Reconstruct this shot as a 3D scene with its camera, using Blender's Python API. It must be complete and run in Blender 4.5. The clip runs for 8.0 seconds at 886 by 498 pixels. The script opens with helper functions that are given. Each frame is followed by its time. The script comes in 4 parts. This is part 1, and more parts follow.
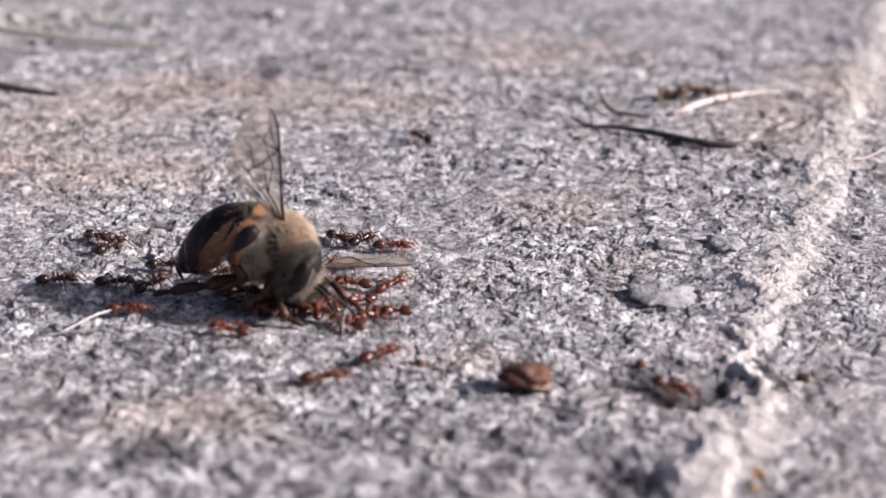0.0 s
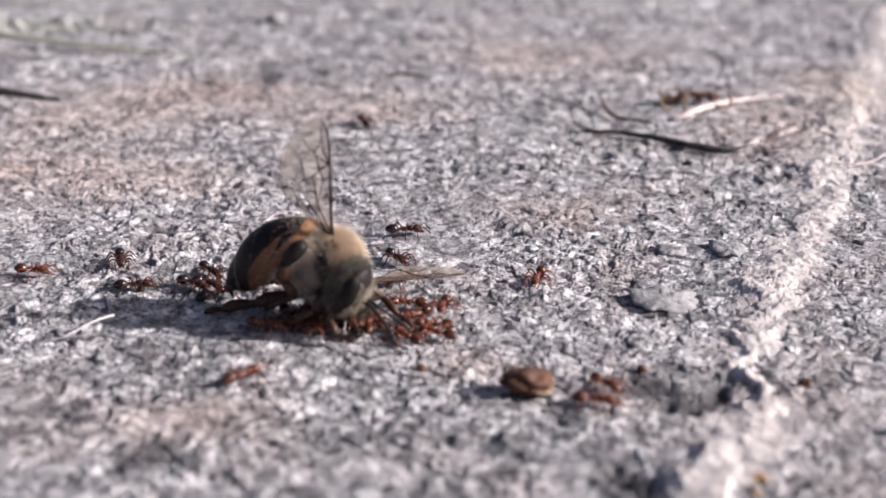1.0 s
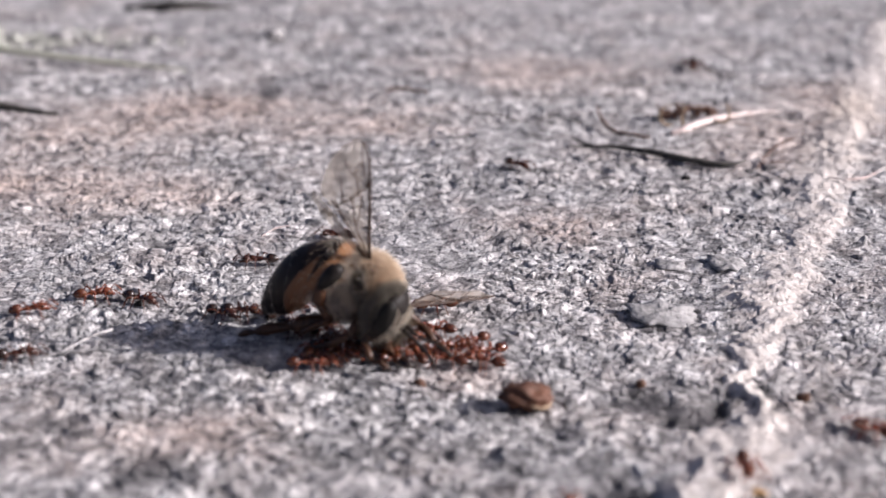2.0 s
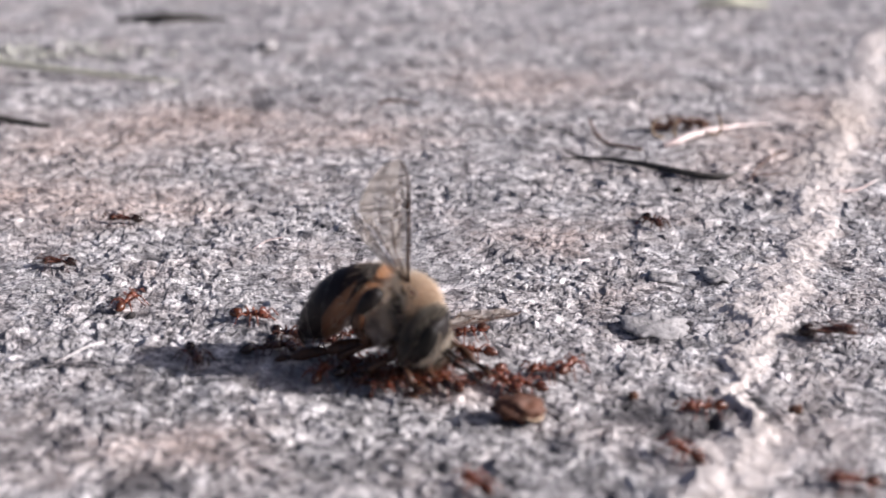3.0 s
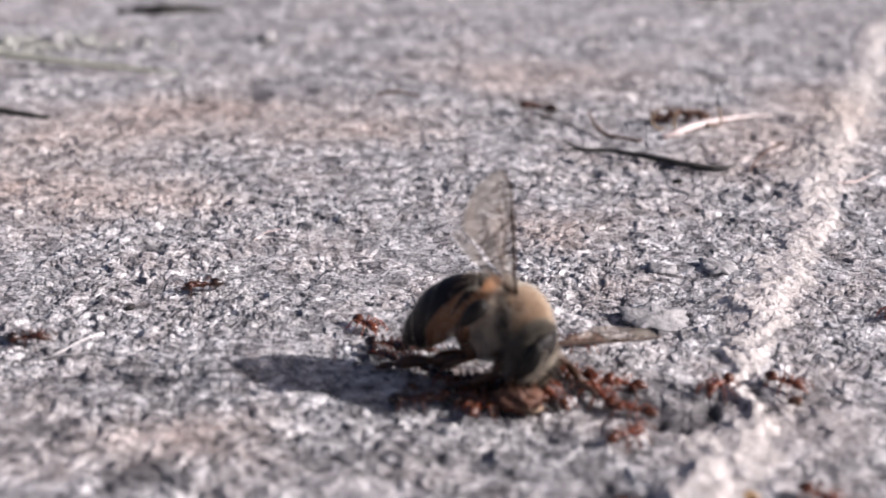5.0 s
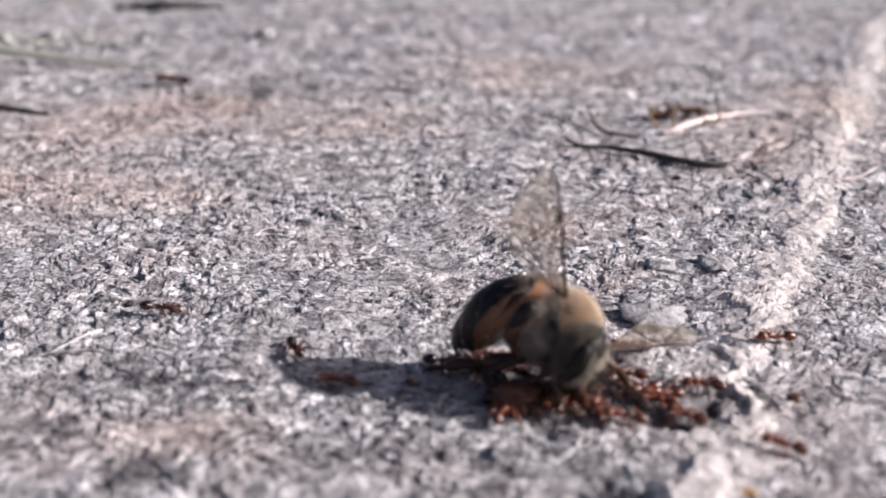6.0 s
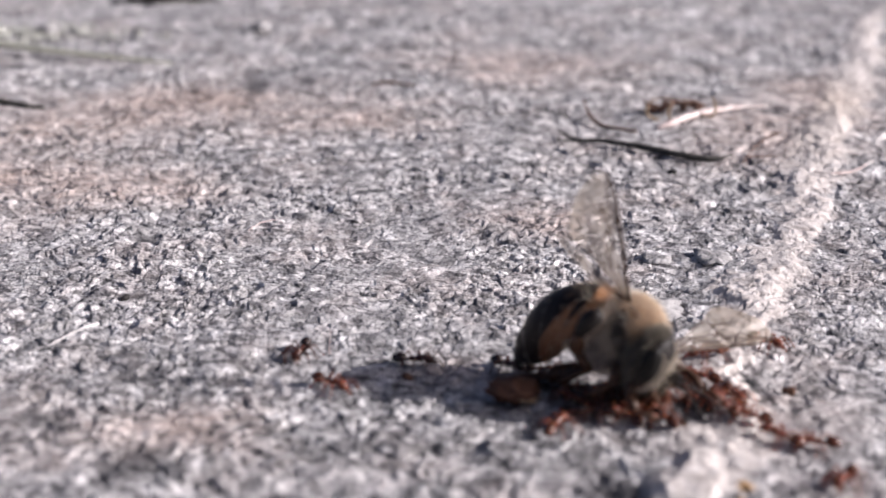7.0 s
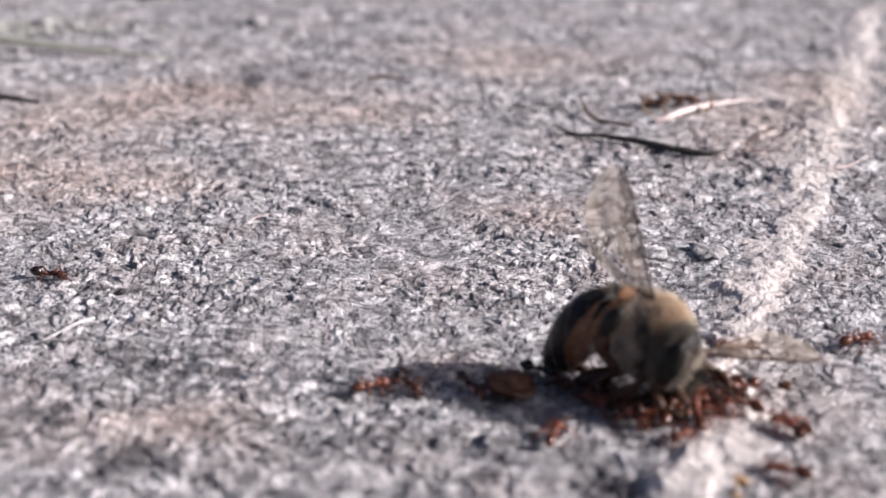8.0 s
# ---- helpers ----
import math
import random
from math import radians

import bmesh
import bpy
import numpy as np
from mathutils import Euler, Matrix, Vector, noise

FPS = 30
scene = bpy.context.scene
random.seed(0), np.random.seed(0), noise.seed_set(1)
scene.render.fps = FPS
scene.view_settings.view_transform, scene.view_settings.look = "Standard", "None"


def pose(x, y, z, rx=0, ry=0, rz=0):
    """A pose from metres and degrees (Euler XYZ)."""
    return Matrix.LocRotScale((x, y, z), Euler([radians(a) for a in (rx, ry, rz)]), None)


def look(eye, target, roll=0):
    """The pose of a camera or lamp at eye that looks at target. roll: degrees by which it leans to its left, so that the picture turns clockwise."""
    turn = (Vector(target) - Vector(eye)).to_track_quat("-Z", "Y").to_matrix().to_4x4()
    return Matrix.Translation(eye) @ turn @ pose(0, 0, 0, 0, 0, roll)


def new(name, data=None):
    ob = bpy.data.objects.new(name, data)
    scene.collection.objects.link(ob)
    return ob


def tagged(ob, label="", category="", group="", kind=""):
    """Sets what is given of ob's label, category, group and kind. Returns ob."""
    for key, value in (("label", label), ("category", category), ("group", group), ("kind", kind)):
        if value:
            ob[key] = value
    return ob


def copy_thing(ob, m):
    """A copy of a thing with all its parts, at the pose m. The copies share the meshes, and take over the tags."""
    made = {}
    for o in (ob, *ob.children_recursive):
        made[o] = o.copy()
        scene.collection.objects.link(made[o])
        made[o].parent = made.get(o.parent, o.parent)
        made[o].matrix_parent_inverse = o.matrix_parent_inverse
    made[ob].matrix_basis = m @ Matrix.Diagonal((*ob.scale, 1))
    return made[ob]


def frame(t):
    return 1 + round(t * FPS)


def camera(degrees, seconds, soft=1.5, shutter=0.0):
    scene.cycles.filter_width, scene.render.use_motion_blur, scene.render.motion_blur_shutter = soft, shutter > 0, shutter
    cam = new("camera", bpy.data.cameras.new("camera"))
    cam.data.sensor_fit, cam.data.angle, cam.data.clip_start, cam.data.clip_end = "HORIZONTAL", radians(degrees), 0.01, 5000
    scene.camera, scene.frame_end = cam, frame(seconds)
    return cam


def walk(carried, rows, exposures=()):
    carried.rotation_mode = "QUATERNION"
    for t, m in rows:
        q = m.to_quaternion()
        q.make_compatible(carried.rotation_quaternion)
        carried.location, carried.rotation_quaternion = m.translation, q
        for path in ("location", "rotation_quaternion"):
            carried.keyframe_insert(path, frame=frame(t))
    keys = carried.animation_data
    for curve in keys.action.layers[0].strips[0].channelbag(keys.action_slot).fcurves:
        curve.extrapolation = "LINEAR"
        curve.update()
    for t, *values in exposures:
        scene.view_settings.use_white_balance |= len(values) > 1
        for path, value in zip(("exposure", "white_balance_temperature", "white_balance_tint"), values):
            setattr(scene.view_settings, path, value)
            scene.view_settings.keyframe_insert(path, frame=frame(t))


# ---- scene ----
# A worker bee hauled by small ants over a sunlit rock, a hand's width from the lens.
MM = 0.001

# ---- camera: held by hand in one place, it only sways ----
cam = camera(32.2, 8.0, soft=1.5, shutter=0.4)
cam.data.dof.use_dof = True
cam.data.dof.focus_distance = 0.104
cam.data.dof.aperture_fstop = 38.0
LENS = 2714.0
BASE = look((0.0, -97.4 * MM, 39.3 * MM), (0.0, 0.0, 0.0))
# seconds, sway to the side and sway upwards
SWAY = [
    (0.0, 0, 0), (0.2, -1.7, 4.8), (0.5, -1, 9), (0.8, 1, 15), (1.0, 3, 9), (1.2, 3, 12), (1.35, 0.5, 28),
    (1.5, 1.5, 29), (1.7, 1, 32), (2.8, -9, 41), (3.0, -13, 56), (3.2, -6, 46), (3.5, -5.5, 48),
    (3.8, -3, 47), (4.0, -1, 40), (4.2, -5, 44), (4.5, -9.5, 46), (4.7, -12, 45), (5.8, -15, 31),
    (6.0, -16, 35), (6.2, -19, 43), (6.5, -22, 35), (6.8, -24.5, 30.5), (7.0, -23, 24), (7.2, -24.5, 21),
    (7.5, -28, 18), (7.8, -28, 20), (8.0, -30, 14),
]
walk(cam, [(t, BASE @ Euler((math.atan(b / LENS), math.atan(a / LENS), 0)).to_matrix().to_4x4()) for t, a, b in SWAY],
     exposures=[(0.0, 0.435, 6150, 17), (8.0, 0.435, 6150, 17)])

# ---- sky and sun ----
SUN_TO = Vector((1.0, -0.12, 0.48)).normalized()
world = bpy.data.worlds.new("sky")
scene.world = world
world.use_nodes = True
sky = world.node_tree.nodes.new("ShaderNodeTexSky")
sky.sky_type = "NISHITA"
sky.sun_disc = False
sky.air_density = 0.4
sky.dust_density = 4.0
sky.sun_elevation = math.asin(SUN_TO.z)
sky.sun_rotation = math.atan2(SUN_TO.x, SUN_TO.y)
world.node_tree.links.new(sky.outputs[0], world.node_tree.nodes["Background"].inputs[0])
world.node_tree.nodes["Background"].inputs[1].default_value = 0.075
sun = new("sun", bpy.data.lights.new("sun", "SUN"))
sun.data.energy = 4.65
sun.data.angle = radians(0.6)
sun.data.color = (1.0, 0.955, 0.90)
sun.matrix_world = look(SUN_TO, (0, 0, 0))


# ---- materials ----
class Nodes:
    """A node material with short helpers."""

    def __init__(self, name):
        self.mat = bpy.data.materials.new(name)
        self.mat.use_nodes = True
        self.tree = self.mat.node_tree
        self.bsdf = self.tree.nodes["Principled BSDF"]
        self.out = self.tree.nodes["Material Output"]
        self.coord = self.add("ShaderNodeTexCoord").outputs["Object"]

    def add(self, kind, **props):
        n = self.tree.nodes.new(kind)
        for k, v in props.items():
            setattr(n, k, v)
        return n

    def put(self, socket, value):
        if isinstance(value, bpy.types.NodeSocket):
            self.tree.links.new(value, socket)
        elif isinstance(value, tuple) and len(value) == 3 and socket.type == "RGBA":
            socket.default_value = (*value, 1)
        else:
            socket.default_value = value
        return socket

    def noise(self, scale, detail=4, rough=0.55, stretch=None, lump=0.0):
        n = self.add("ShaderNodeTexNoise")
        co = self.coord
        if stretch:
            m = self.add("ShaderNodeMapping")
            self.put(m.inputs["Vector"], co)
            m.inputs["Scale"].default_value = stretch
            co = m.outputs[0]
        self.put(n.inputs["Vector"], co)
        n.inputs["Scale"].default_value = scale
        n.inputs["Detail"].default_value = detail
        n.inputs["Roughness"].default_value = rough
        n.inputs["Distortion"].default_value = lump
        return n.outputs["Fac"]

    def cells(self, scale, out="Color"):
        n = self.add("ShaderNodeTexVoronoi")
        self.put(n.inputs["Vector"], self.coord)
        n.inputs["Scale"].default_value = scale
        return n.outputs[out]

    def ramp(self, fac, stops):
        n = self.add("ShaderNodeValToRGB")
        self.put(n.inputs[0], fac)
        e = n.color_ramp.elements
        while len(e) < len(stops):
            e.new(0.5)
        for el, (p, c) in zip(e, stops):
            el.position = p
            el.color = (c, c, c, 1) if isinstance(c, (int, float)) else (*c, 1)
        return n.outputs[0]

    def mix(self, fac, a, b, mode="MIX"):
        n = self.add("ShaderNodeMix", data_type="RGBA", blend_type=mode)
        self.put(n.inputs[0], fac)
        self.put(n.inputs[6], a)
        self.put(n.inputs[7], b)
        return n.outputs[2]

    def math(self, op, a, b=0.0):
        n = self.add("ShaderNodeMath", operation=op)
        self.put(n.inputs[0], a)
        self.put(n.inputs[1], b)
        return n.outputs[0]

    def attr(self, name):
        return self.add("ShaderNodeAttribute", attribute_name=name).outputs["Fac"]

    def bump(self, height, depth, strength=1.0):
        n = self.add("ShaderNodeBump")
        self.put(n.inputs["Height"], height)
        n.inputs["Distance"].default_value = depth
        n.inputs["Strength"].default_value = strength
        self.put(self.bsdf.inputs["Normal"], n.outputs[0])

    def set(self, **kw):
        for k, v in kw.items():
            self.put(self.bsdf.inputs[k.replace("_", " ")], v)
        return self


def rock_material():
    n = Nodes("weathered_rock")
    grain = n.noise(650, 8, 0.66, lump=0.4)
    fine = n.noise(2600, 4, 0.6)
    col = n.ramp(grain, [(0.30, (0.13, 0.123, 0.125)), (0.42, (0.34, 0.325, 0.325)), (0.53, (0.54, 0.52, 0.51)), (0.68, (0.78, 0.755, 0.74))])
    crystal = n.ramp(n.cells(1500), [(0.15, 0.5), (0.5, 1.0), (0.9, 1.4)])
    col = n.mix(0.75, col, crystal, "MULTIPLY")
    col = n.mix(n.ramp(fine, [(0.36, 0.7), (0.47, 0.0)]), col, (0.09, 0.085, 0.095))
    # broad warm and cool fields
    warm = n.math("MULTIPLY", n.math("ADD", n.attr("warm"), n.math("SUBTRACT", n.noise(120, 5, 0.6), 0.42)), 1.0)
    col = n.mix(n.ramp(warm, [(0.05, 0.0), (0.7, 0.75)]), col, n.mix(n.noise(900, 5), (0.40, 0.28, 0.23), (0.66, 0.53, 0.46)))
    # dark minerals and darker spots, with shade painted into the pits
    tone_and_pit_shade = n.math("ADD", n.attr("tone_and_pit_shade"), n.math("SUBTRACT", n.noise(420, 6, 0.65), 0.5))
    col = n.mix(n.ramp(tone_and_pit_shade, [(0.16, 0.0), (0.42, 0.85)]), col, (0.06, 0.056, 0.06))
    # flecks: the shade under small flake edges, painted into the rock colour
    flecks = n.noise(1450, 4, 0.6, stretch=(0.85, 1.05, 1.0), lump=0.5)
    # dark dashes gather in clusters and leave clean plates between them
    flecks = n.math("ADD", flecks, n.math("MULTIPLY", n.math("SUBTRACT", n.noise(260, 4, 0.6, stretch=(0.8, 1.0, 1.0)), 0.5), 0.42))
    col = n.mix(n.ramp(flecks, [(0.545, 0.0), (0.61, 0.74)]), col, (0.055, 0.05, 0.052))
    mottle = n.ramp(n.noise(240, 5, 0.66, stretch=(0.85, 1.0, 1.0)), [(0.34, 0.58), (0.5, 0.98), (0.66, 1.28)])
    col = n.mix(0.8, col, mottle, "MULTIPLY")
    lumps = n.ramp(n.noise(560, 3, 0.55, lump=0.3), [(0.36, 0.60), (0.5, 1.02), (0.64, 1.26)])
    col = n.mix(0.7, col, lumps, "MULTIPLY")
    # hairline cracks, broken up
    warp = n.add("ShaderNodeVectorMath", operation="ADD")
    blur = n.add("ShaderNodeTexNoise")
    n.put(blur.inputs["Vector"], n.coord)
    blur.inputs["Scale"].default_value = 900
    blur.inputs["Detail"].default_value = 3
    push = n.add("ShaderNodeVectorMath", operation="SCALE")
    n.put(push.inputs[0], blur.outputs["Color"])
    push.inputs["Scale"].default_value = 0.0011
    n.put(warp.inputs[0], n.coord)
    n.put(warp.inputs[1], push.outputs[0])
    flat = n.add("ShaderNodeMapping")
    n.put(flat.inputs["Vector"], warp.outputs[0])
    flat.inputs["Scale"].default_value = (0.6, 1.25, 1.0)
    crack = n.add("ShaderNodeTexVoronoi", feature="DISTANCE_TO_EDGE")
    n.put(crack.inputs["Vector"], flat.outputs[0])
    crack.inputs["Scale"].default_value = 620
    lines = n.math("MULTIPLY", n.ramp(crack.outputs["Distance"], [(0.012, 1.0), (0.055, 0.0)]), n.ramp(n.noise(300, 4, 0.6), [(0.54, 0.0), (0.66, 0.25)]))
    col = n.mix(lines, col, (0.05, 0.047, 0.052))
    # pale quartz vein
    vein = n.math("ADD", n.attr("vein"), n.math("MULTIPLY", n.math("SUBTRACT", n.noise(420, 8, 0.7), 0.5), 1.25))
    pale = n.ramp(n.noise(1300, 6, 0.65), [(0.3, (0.40, 0.35, 0.32)), (0.5, (0.64, 0.58, 0.54)), (0.7, (0.78, 0.73, 0.70))])
    pale = n.mix(n.ramp(n.attr("warm"), [(0.1, 0.0), (0.6, 0.75)]), pale, (0.60, 0.49, 0.40))
    col = n.mix(n.ramp(vein, [(0.36, 0.0), (0.66, 0.9)]), col, pale)
    # a small spot of lichen
    col = n.mix(n.ramp(n.attr("lichen"), [(0.3, 0.0), (0.8, 0.7)]), col, (0.55, 0.30, 0.08))
    n.set(Base_Color=col, Roughness=n.ramp(n.noise(1900, 3), [(0.3, 0.38), (0.7, 0.85)]), Specular_IOR_Level=0.45)
    n.bump(n.math("ADD", n.math("MULTIPLY", n.noise(2200, 6, 0.7), 0.7), n.math("MULTIPLY", n.noise(5200, 3, 0.6), 0.3)), 0.00022, 0.9)
    return n.mat


def chitin(name, col, dark, rough=0.28, sss=0.0, bump=0.00002, scale=2500, gloss=0.55):
    n = Nodes(name)
    n.set(Base_Color=n.mix(n.ramp(n.noise(scale, 5, 0.6), [(0.35, 0.0), (0.65, 1.0)]), dark, col),
          Roughness=n.ramp(n.noise(scale * 1.7, 3), [(0.3, rough * 0.8), (0.7, rough * 1.5)]), Specular_IOR_Level=gloss)
    if sss:
        n.set(Subsurface_Weight=sss, Subsurface_Radius=(1.0, 0.35, 0.12), Subsurface_Scale=0.0004)
    n.bump(n.noise(scale * 2.2, 4), bump, 0.6)
    return n.mat


def tergite_material():
    """Banded plates: amber towards the front of a plate, black towards its rear."""
    n = Nodes("banded_plate")
    f = n.math("ADD", n.attr("pigment"), n.math("MULTIPLY", n.math("SUBTRACT", n.noise(1700, 5, 0.7), 0.5), 0.3))
    amber = n.mix(n.ramp(n.noise(520, 5), [(0.35, 0.0), (0.62, 1.0)]), (0.10, 0.045, 0.024), (0.31, 0.155, 0.075))
    # browner towards the belly: darker pigment and the shade there, both in the colour
    amber = n.mix(n.ramp(n.attr("underside"), [(0.30, 0.0), (0.62, 0.8)]), amber, (0.10, 0.04, 0.018))
    n.set(Base_Color=n.mix(n.ramp(f, [(0.42, 0.0), (0.58, 1.0)]), amber, (0.013, 0.008, 0.0065)),
          Roughness=n.ramp(n.noise(3200, 3), [(0.3, 0.36), (0.7, 0.6)]), Specular_IOR_Level=0.22)
    n.bump(n.noise(6000, 3), 0.00003, 0.7)
    return n.mat


def hair_material(name, a, b, through_light=0.45):
    n = Nodes(name)
    col = n.mix(n.add("ShaderNodeNewGeometry").outputs["Random Per Island"], a, b)
    n.set(Base_Color=col, Roughness=0.55)
    lit = n.add("ShaderNodeBsdfTranslucent")
    n.put(lit.inputs[0], col)
    both = n.add("ShaderNodeMixShader")
    both.inputs[0].default_value = through_light
    n.tree.links.new(n.bsdf.outputs[0], both.inputs[1])
    n.tree.links.new(lit.outputs[0], both.inputs[2])
    n.tree.links.new(both.outputs[0], n.out.inputs[0])
    return n.mat


def membrane_material():
    n = Nodes("wing_membrane")
    n.set(Base_Color=(0.52, 0.43, 0.33), Roughness=0.3, Specular_IOR_Level=0.6)
    n.bump(n.noise(2600, 3), 0.00006, 0.6)
    lit = n.add("ShaderNodeBsdfTranslucent")
    n.put(lit.inputs[0], (0.78, 0.69, 0.58))
    film = n.add("ShaderNodeMixShader")
    film.inputs[0].default_value = 0.55
    n.tree.links.new(n.bsdf.outputs[0], film.inputs[1])
    n.tree.links.new(lit.outputs[0], film.inputs[2])
    clear = n.add("ShaderNodeBsdfTransparent")
    clear.inputs[0].default_value = (0.97, 0.95, 0.92, 1)
    both = n.add("ShaderNodeMixShader")
    n.put(both.inputs[0], n.ramp(n.noise(700, 4), [(0.3, 0.30), (0.7, 0.52)]))
    n.tree.links.new(clear.outputs[0], both.inputs[1])
    n.tree.links.new(film.outputs[0], both.inputs[2])
    n.tree.links.new(both.outputs[0], n.out.inputs[0])
    return n.mat


def plain(name, a, b, scale, rough=0.7, bump=0.00005):
    n = Nodes(name)
    n.set(Base_Color=n.mix(n.ramp(n.noise(scale, 6, 0.62), [(0.35, 0.0), (0.65, 1.0)]), a, b), Roughness=rough)
    n.bump(n.noise(scale * 2.5, 4), bump, 0.8)
    return n.mat


ROCK = rock_material()
PLATE = tergite_material()
BLACK = chitin("black_shell", (0.022, 0.018, 0.016), (0.010, 0.007, 0.006), 0.5, gloss=0.22)
LEG = chitin("leg_shell", (0.085, 0.036, 0.017), (0.03, 0.015, 0.009), 0.4, gloss=0.35)
EYE = chitin("eye_shell", (0.020, 0.018, 0.016), (0.010, 0.009, 0.008), 0.36, scale=9000, gloss=0.14)
FUR_PALE = hair_material("buff_hair", (0.95, 0.88, 0.77), (0.74, 0.66, 0.55))
FUR_ASH = hair_material("ashen_hair", (0.92, 0.86, 0.78), (0.72, 0.65, 0.57))
FUR_GOLD = hair_material("golden_hair", (0.82, 0.68, 0.52), (0.63, 0.49, 0.35))
FUR_GREY = hair_material("drab_hair", (0.44, 0.39, 0.32), (0.21, 0.18, 0.14))
# dark hair with the shade of flank and underside in its colour
FUR_SHADED = hair_material("shaded_hair", (0.21, 0.155, 0.10), (0.06, 0.045, 0.032))
FUR_FACE = hair_material("face_hair", (0.74, 0.67, 0.57), (0.44, 0.38, 0.30))
BRISTLE = hair_material("leg_bristle", (0.16, 0.10, 0.06), (0.05, 0.035, 0.025), 0.25)
FILM = membrane_material()
VEIN = chitin("vein_shell", (0.06, 0.028, 0.014), (0.022, 0.012, 0.008), 0.45, gloss=0.3)
ANT_RED = chitin("red_ant_shell", (0.215, 0.062, 0.028), (0.10, 0.029, 0.015), 0.24, sss=0.25)
ANT_GASTER = chitin("ant_gaster_shell", (0.12, 0.035, 0.014), (0.05, 0.016, 0.009), 0.2, sss=0.2)
# darker copies for shaded and back-lit ants; the large dark ant wears them too
ANT_DARK = chitin("dark_ant_shell", (0.085, 0.026, 0.012), (0.035, 0.012, 0.008), 0.22, sss=0.1)
ANT_DARK_GASTER = chitin("dark_gaster_shell", (0.030, 0.013, 0.009), (0.014, 0.008, 0.006), 0.2)
SEED = plain("seed_husk", (0.06, 0.024, 0.013), (0.13, 0.052, 0.026), 900, 0.7)
RIM = plain("seed_rim", (0.22, 0.15, 0.09), (0.36, 0.26, 0.17), 1200, 0.6)
TWIG = plain("dry_twig", (0.022, 0.020, 0.018), (0.06, 0.054, 0.046), 1500, 0.7)
BROWN = plain("brown_husk", (0.07, 0.03, 0.02), (0.17, 0.085, 0.05), 1100, 0.65)
STRAW = plain("bleached_straw", (0.52, 0.38, 0.35), (0.78, 0.72, 0.68), 900, 0.5)
SPLINTER = plain("white_splinter", (0.70, 0.66, 0.62), (0.86, 0.83, 0.80), 900, 0.4)
SOIL = plain("black_soil", (0.014, 0.012, 0.012), (0.035, 0.03, 0.028), 2500, 0.85)
FLAKE = plain("rock_flake", (0.17, 0.165, 0.165), (0.46, 0.44, 0.43), 1100, 0.75, 0.00018)
GREEN = plain("faded_grass", (0.46, 0.46, 0.33), (0.60, 0.60, 0.47), 500, 0.6)
MOSS = plain("dull_moss", (0.36, 0.36, 0.31), (0.55, 0.55, 0.50), 900, 0.8)


# ---- building helpers ----
def link(name, me, material, parent=None, label=""):
    if material is not None:
        me.materials.append(material)
    ob = new(name, me)
    if parent is not None:
        ob.parent = parent
    if label:
        ob["label"] = label
    return ob


def mesh(name, verts, faces, smooth=True):
    """A mesh from points in millimetres."""
    me = bpy.data.meshes.new(name)
    me.from_pydata([tuple(c * MM for c in v) for v in verts], [], faces)
    me.polygons.foreach_set("use_smooth", [smooth] * len(me.polygons))
    me.update()
    return me


def smooth_line(points, n):
    """n points on a smooth curve through the given ones."""
    p = np.array(points, float)
    p = np.vstack([2 * p[0] - p[1], p, 2 * p[-1] - p[-2]])
    out = []
    for u in np.linspace(0, len(p) - 3 - 1e-9, n):
        i, f = int(u), u - int(u)
        a, b, c, d = p[i:i + 4]
        out.append(0.5 * (2 * b + (c - a) * f + (2 * a - 5 * b + 4 * c - d) * f * f + (3 * b - a - 3 * c + d) * f ** 3))
    return np.array(out)


def tube(points, radii, sides=8, flat=1.0, start=0):
    """Points and faces of a closed, tapered tube along points."""
    p = np.array(points, float)
    r = np.interp(np.linspace(0, 1, len(p)), np.linspace(0, 1, len(radii)), radii)
    verts, faces, side = [], [], None
    for i in range(len(p)):
        d = Vector(p[min(i + 1, len(p) - 1)] - p[max(i - 1, 0)]).normalized()
        if side is None:
            side = d.orthogonal().normalized()
        side = (side - d * side.dot(d)).normalized()
        up = d.cross(side)
        for k in range(sides):
            a = 2 * math.pi * k / sides
            verts.append(Vector(p[i]) + (side * math.cos(a) + up * math.sin(a) * flat) * r[i])
    for i in range(len(p) - 1):
        for k in range(sides):
            a, b = start + i * sides + k, start + i * sides + (k + 1) % sides
            faces.append((a, b, b + sides, a + sides))
    faces.append(tuple(start + k for k in reversed(range(sides))))
    faces.append(tuple(start + (len(p) - 1) * sides + k for k in range(sides)))
    return verts, faces


def tubes(name, lines, sides=7):
    """One mesh of several tubes: (points, radii)."""
    verts, faces = [], []
    for points, radii in lines:
        v, f = tube(points, radii, sides, start=len(verts))
        verts += v
        faces += f
    return mesh(name, verts, faces)


def egg(name, centre, radii, turn=(0, 0, 0), rough=0.0, u=24, v=16, taper=0.0, seed=0):
    """An uneven ellipsoid in millimetres; taper narrows it towards -x."""
    m = Euler([radians(a) for a in turn]).to_matrix()
    verts, faces = [], []
    for i in range(v + 1):
        th = math.pi * i / v
        for k in range(u):
            ph = 2 * math.pi * k / u
            q = Vector((math.cos(th), math.sin(th) * math.cos(ph), math.sin(th) * math.sin(ph)))
            s = 1 + rough * noise.noise(q * 2.3 + Vector((seed, 3, 1)))
            w = 1 + taper * q.x
            verts.append(Vector(centre) + m @ Vector((q.x * radii[0] * s, q.y * radii[1] * s * w, q.z * radii[2] * s * w)))
    for i in range(v):
        for k in range(u):
            a, b = i * u + k, i * u + (k + 1) % u
            faces.append((a, a + u, b + u, b))
    return mesh(name, verts, faces)


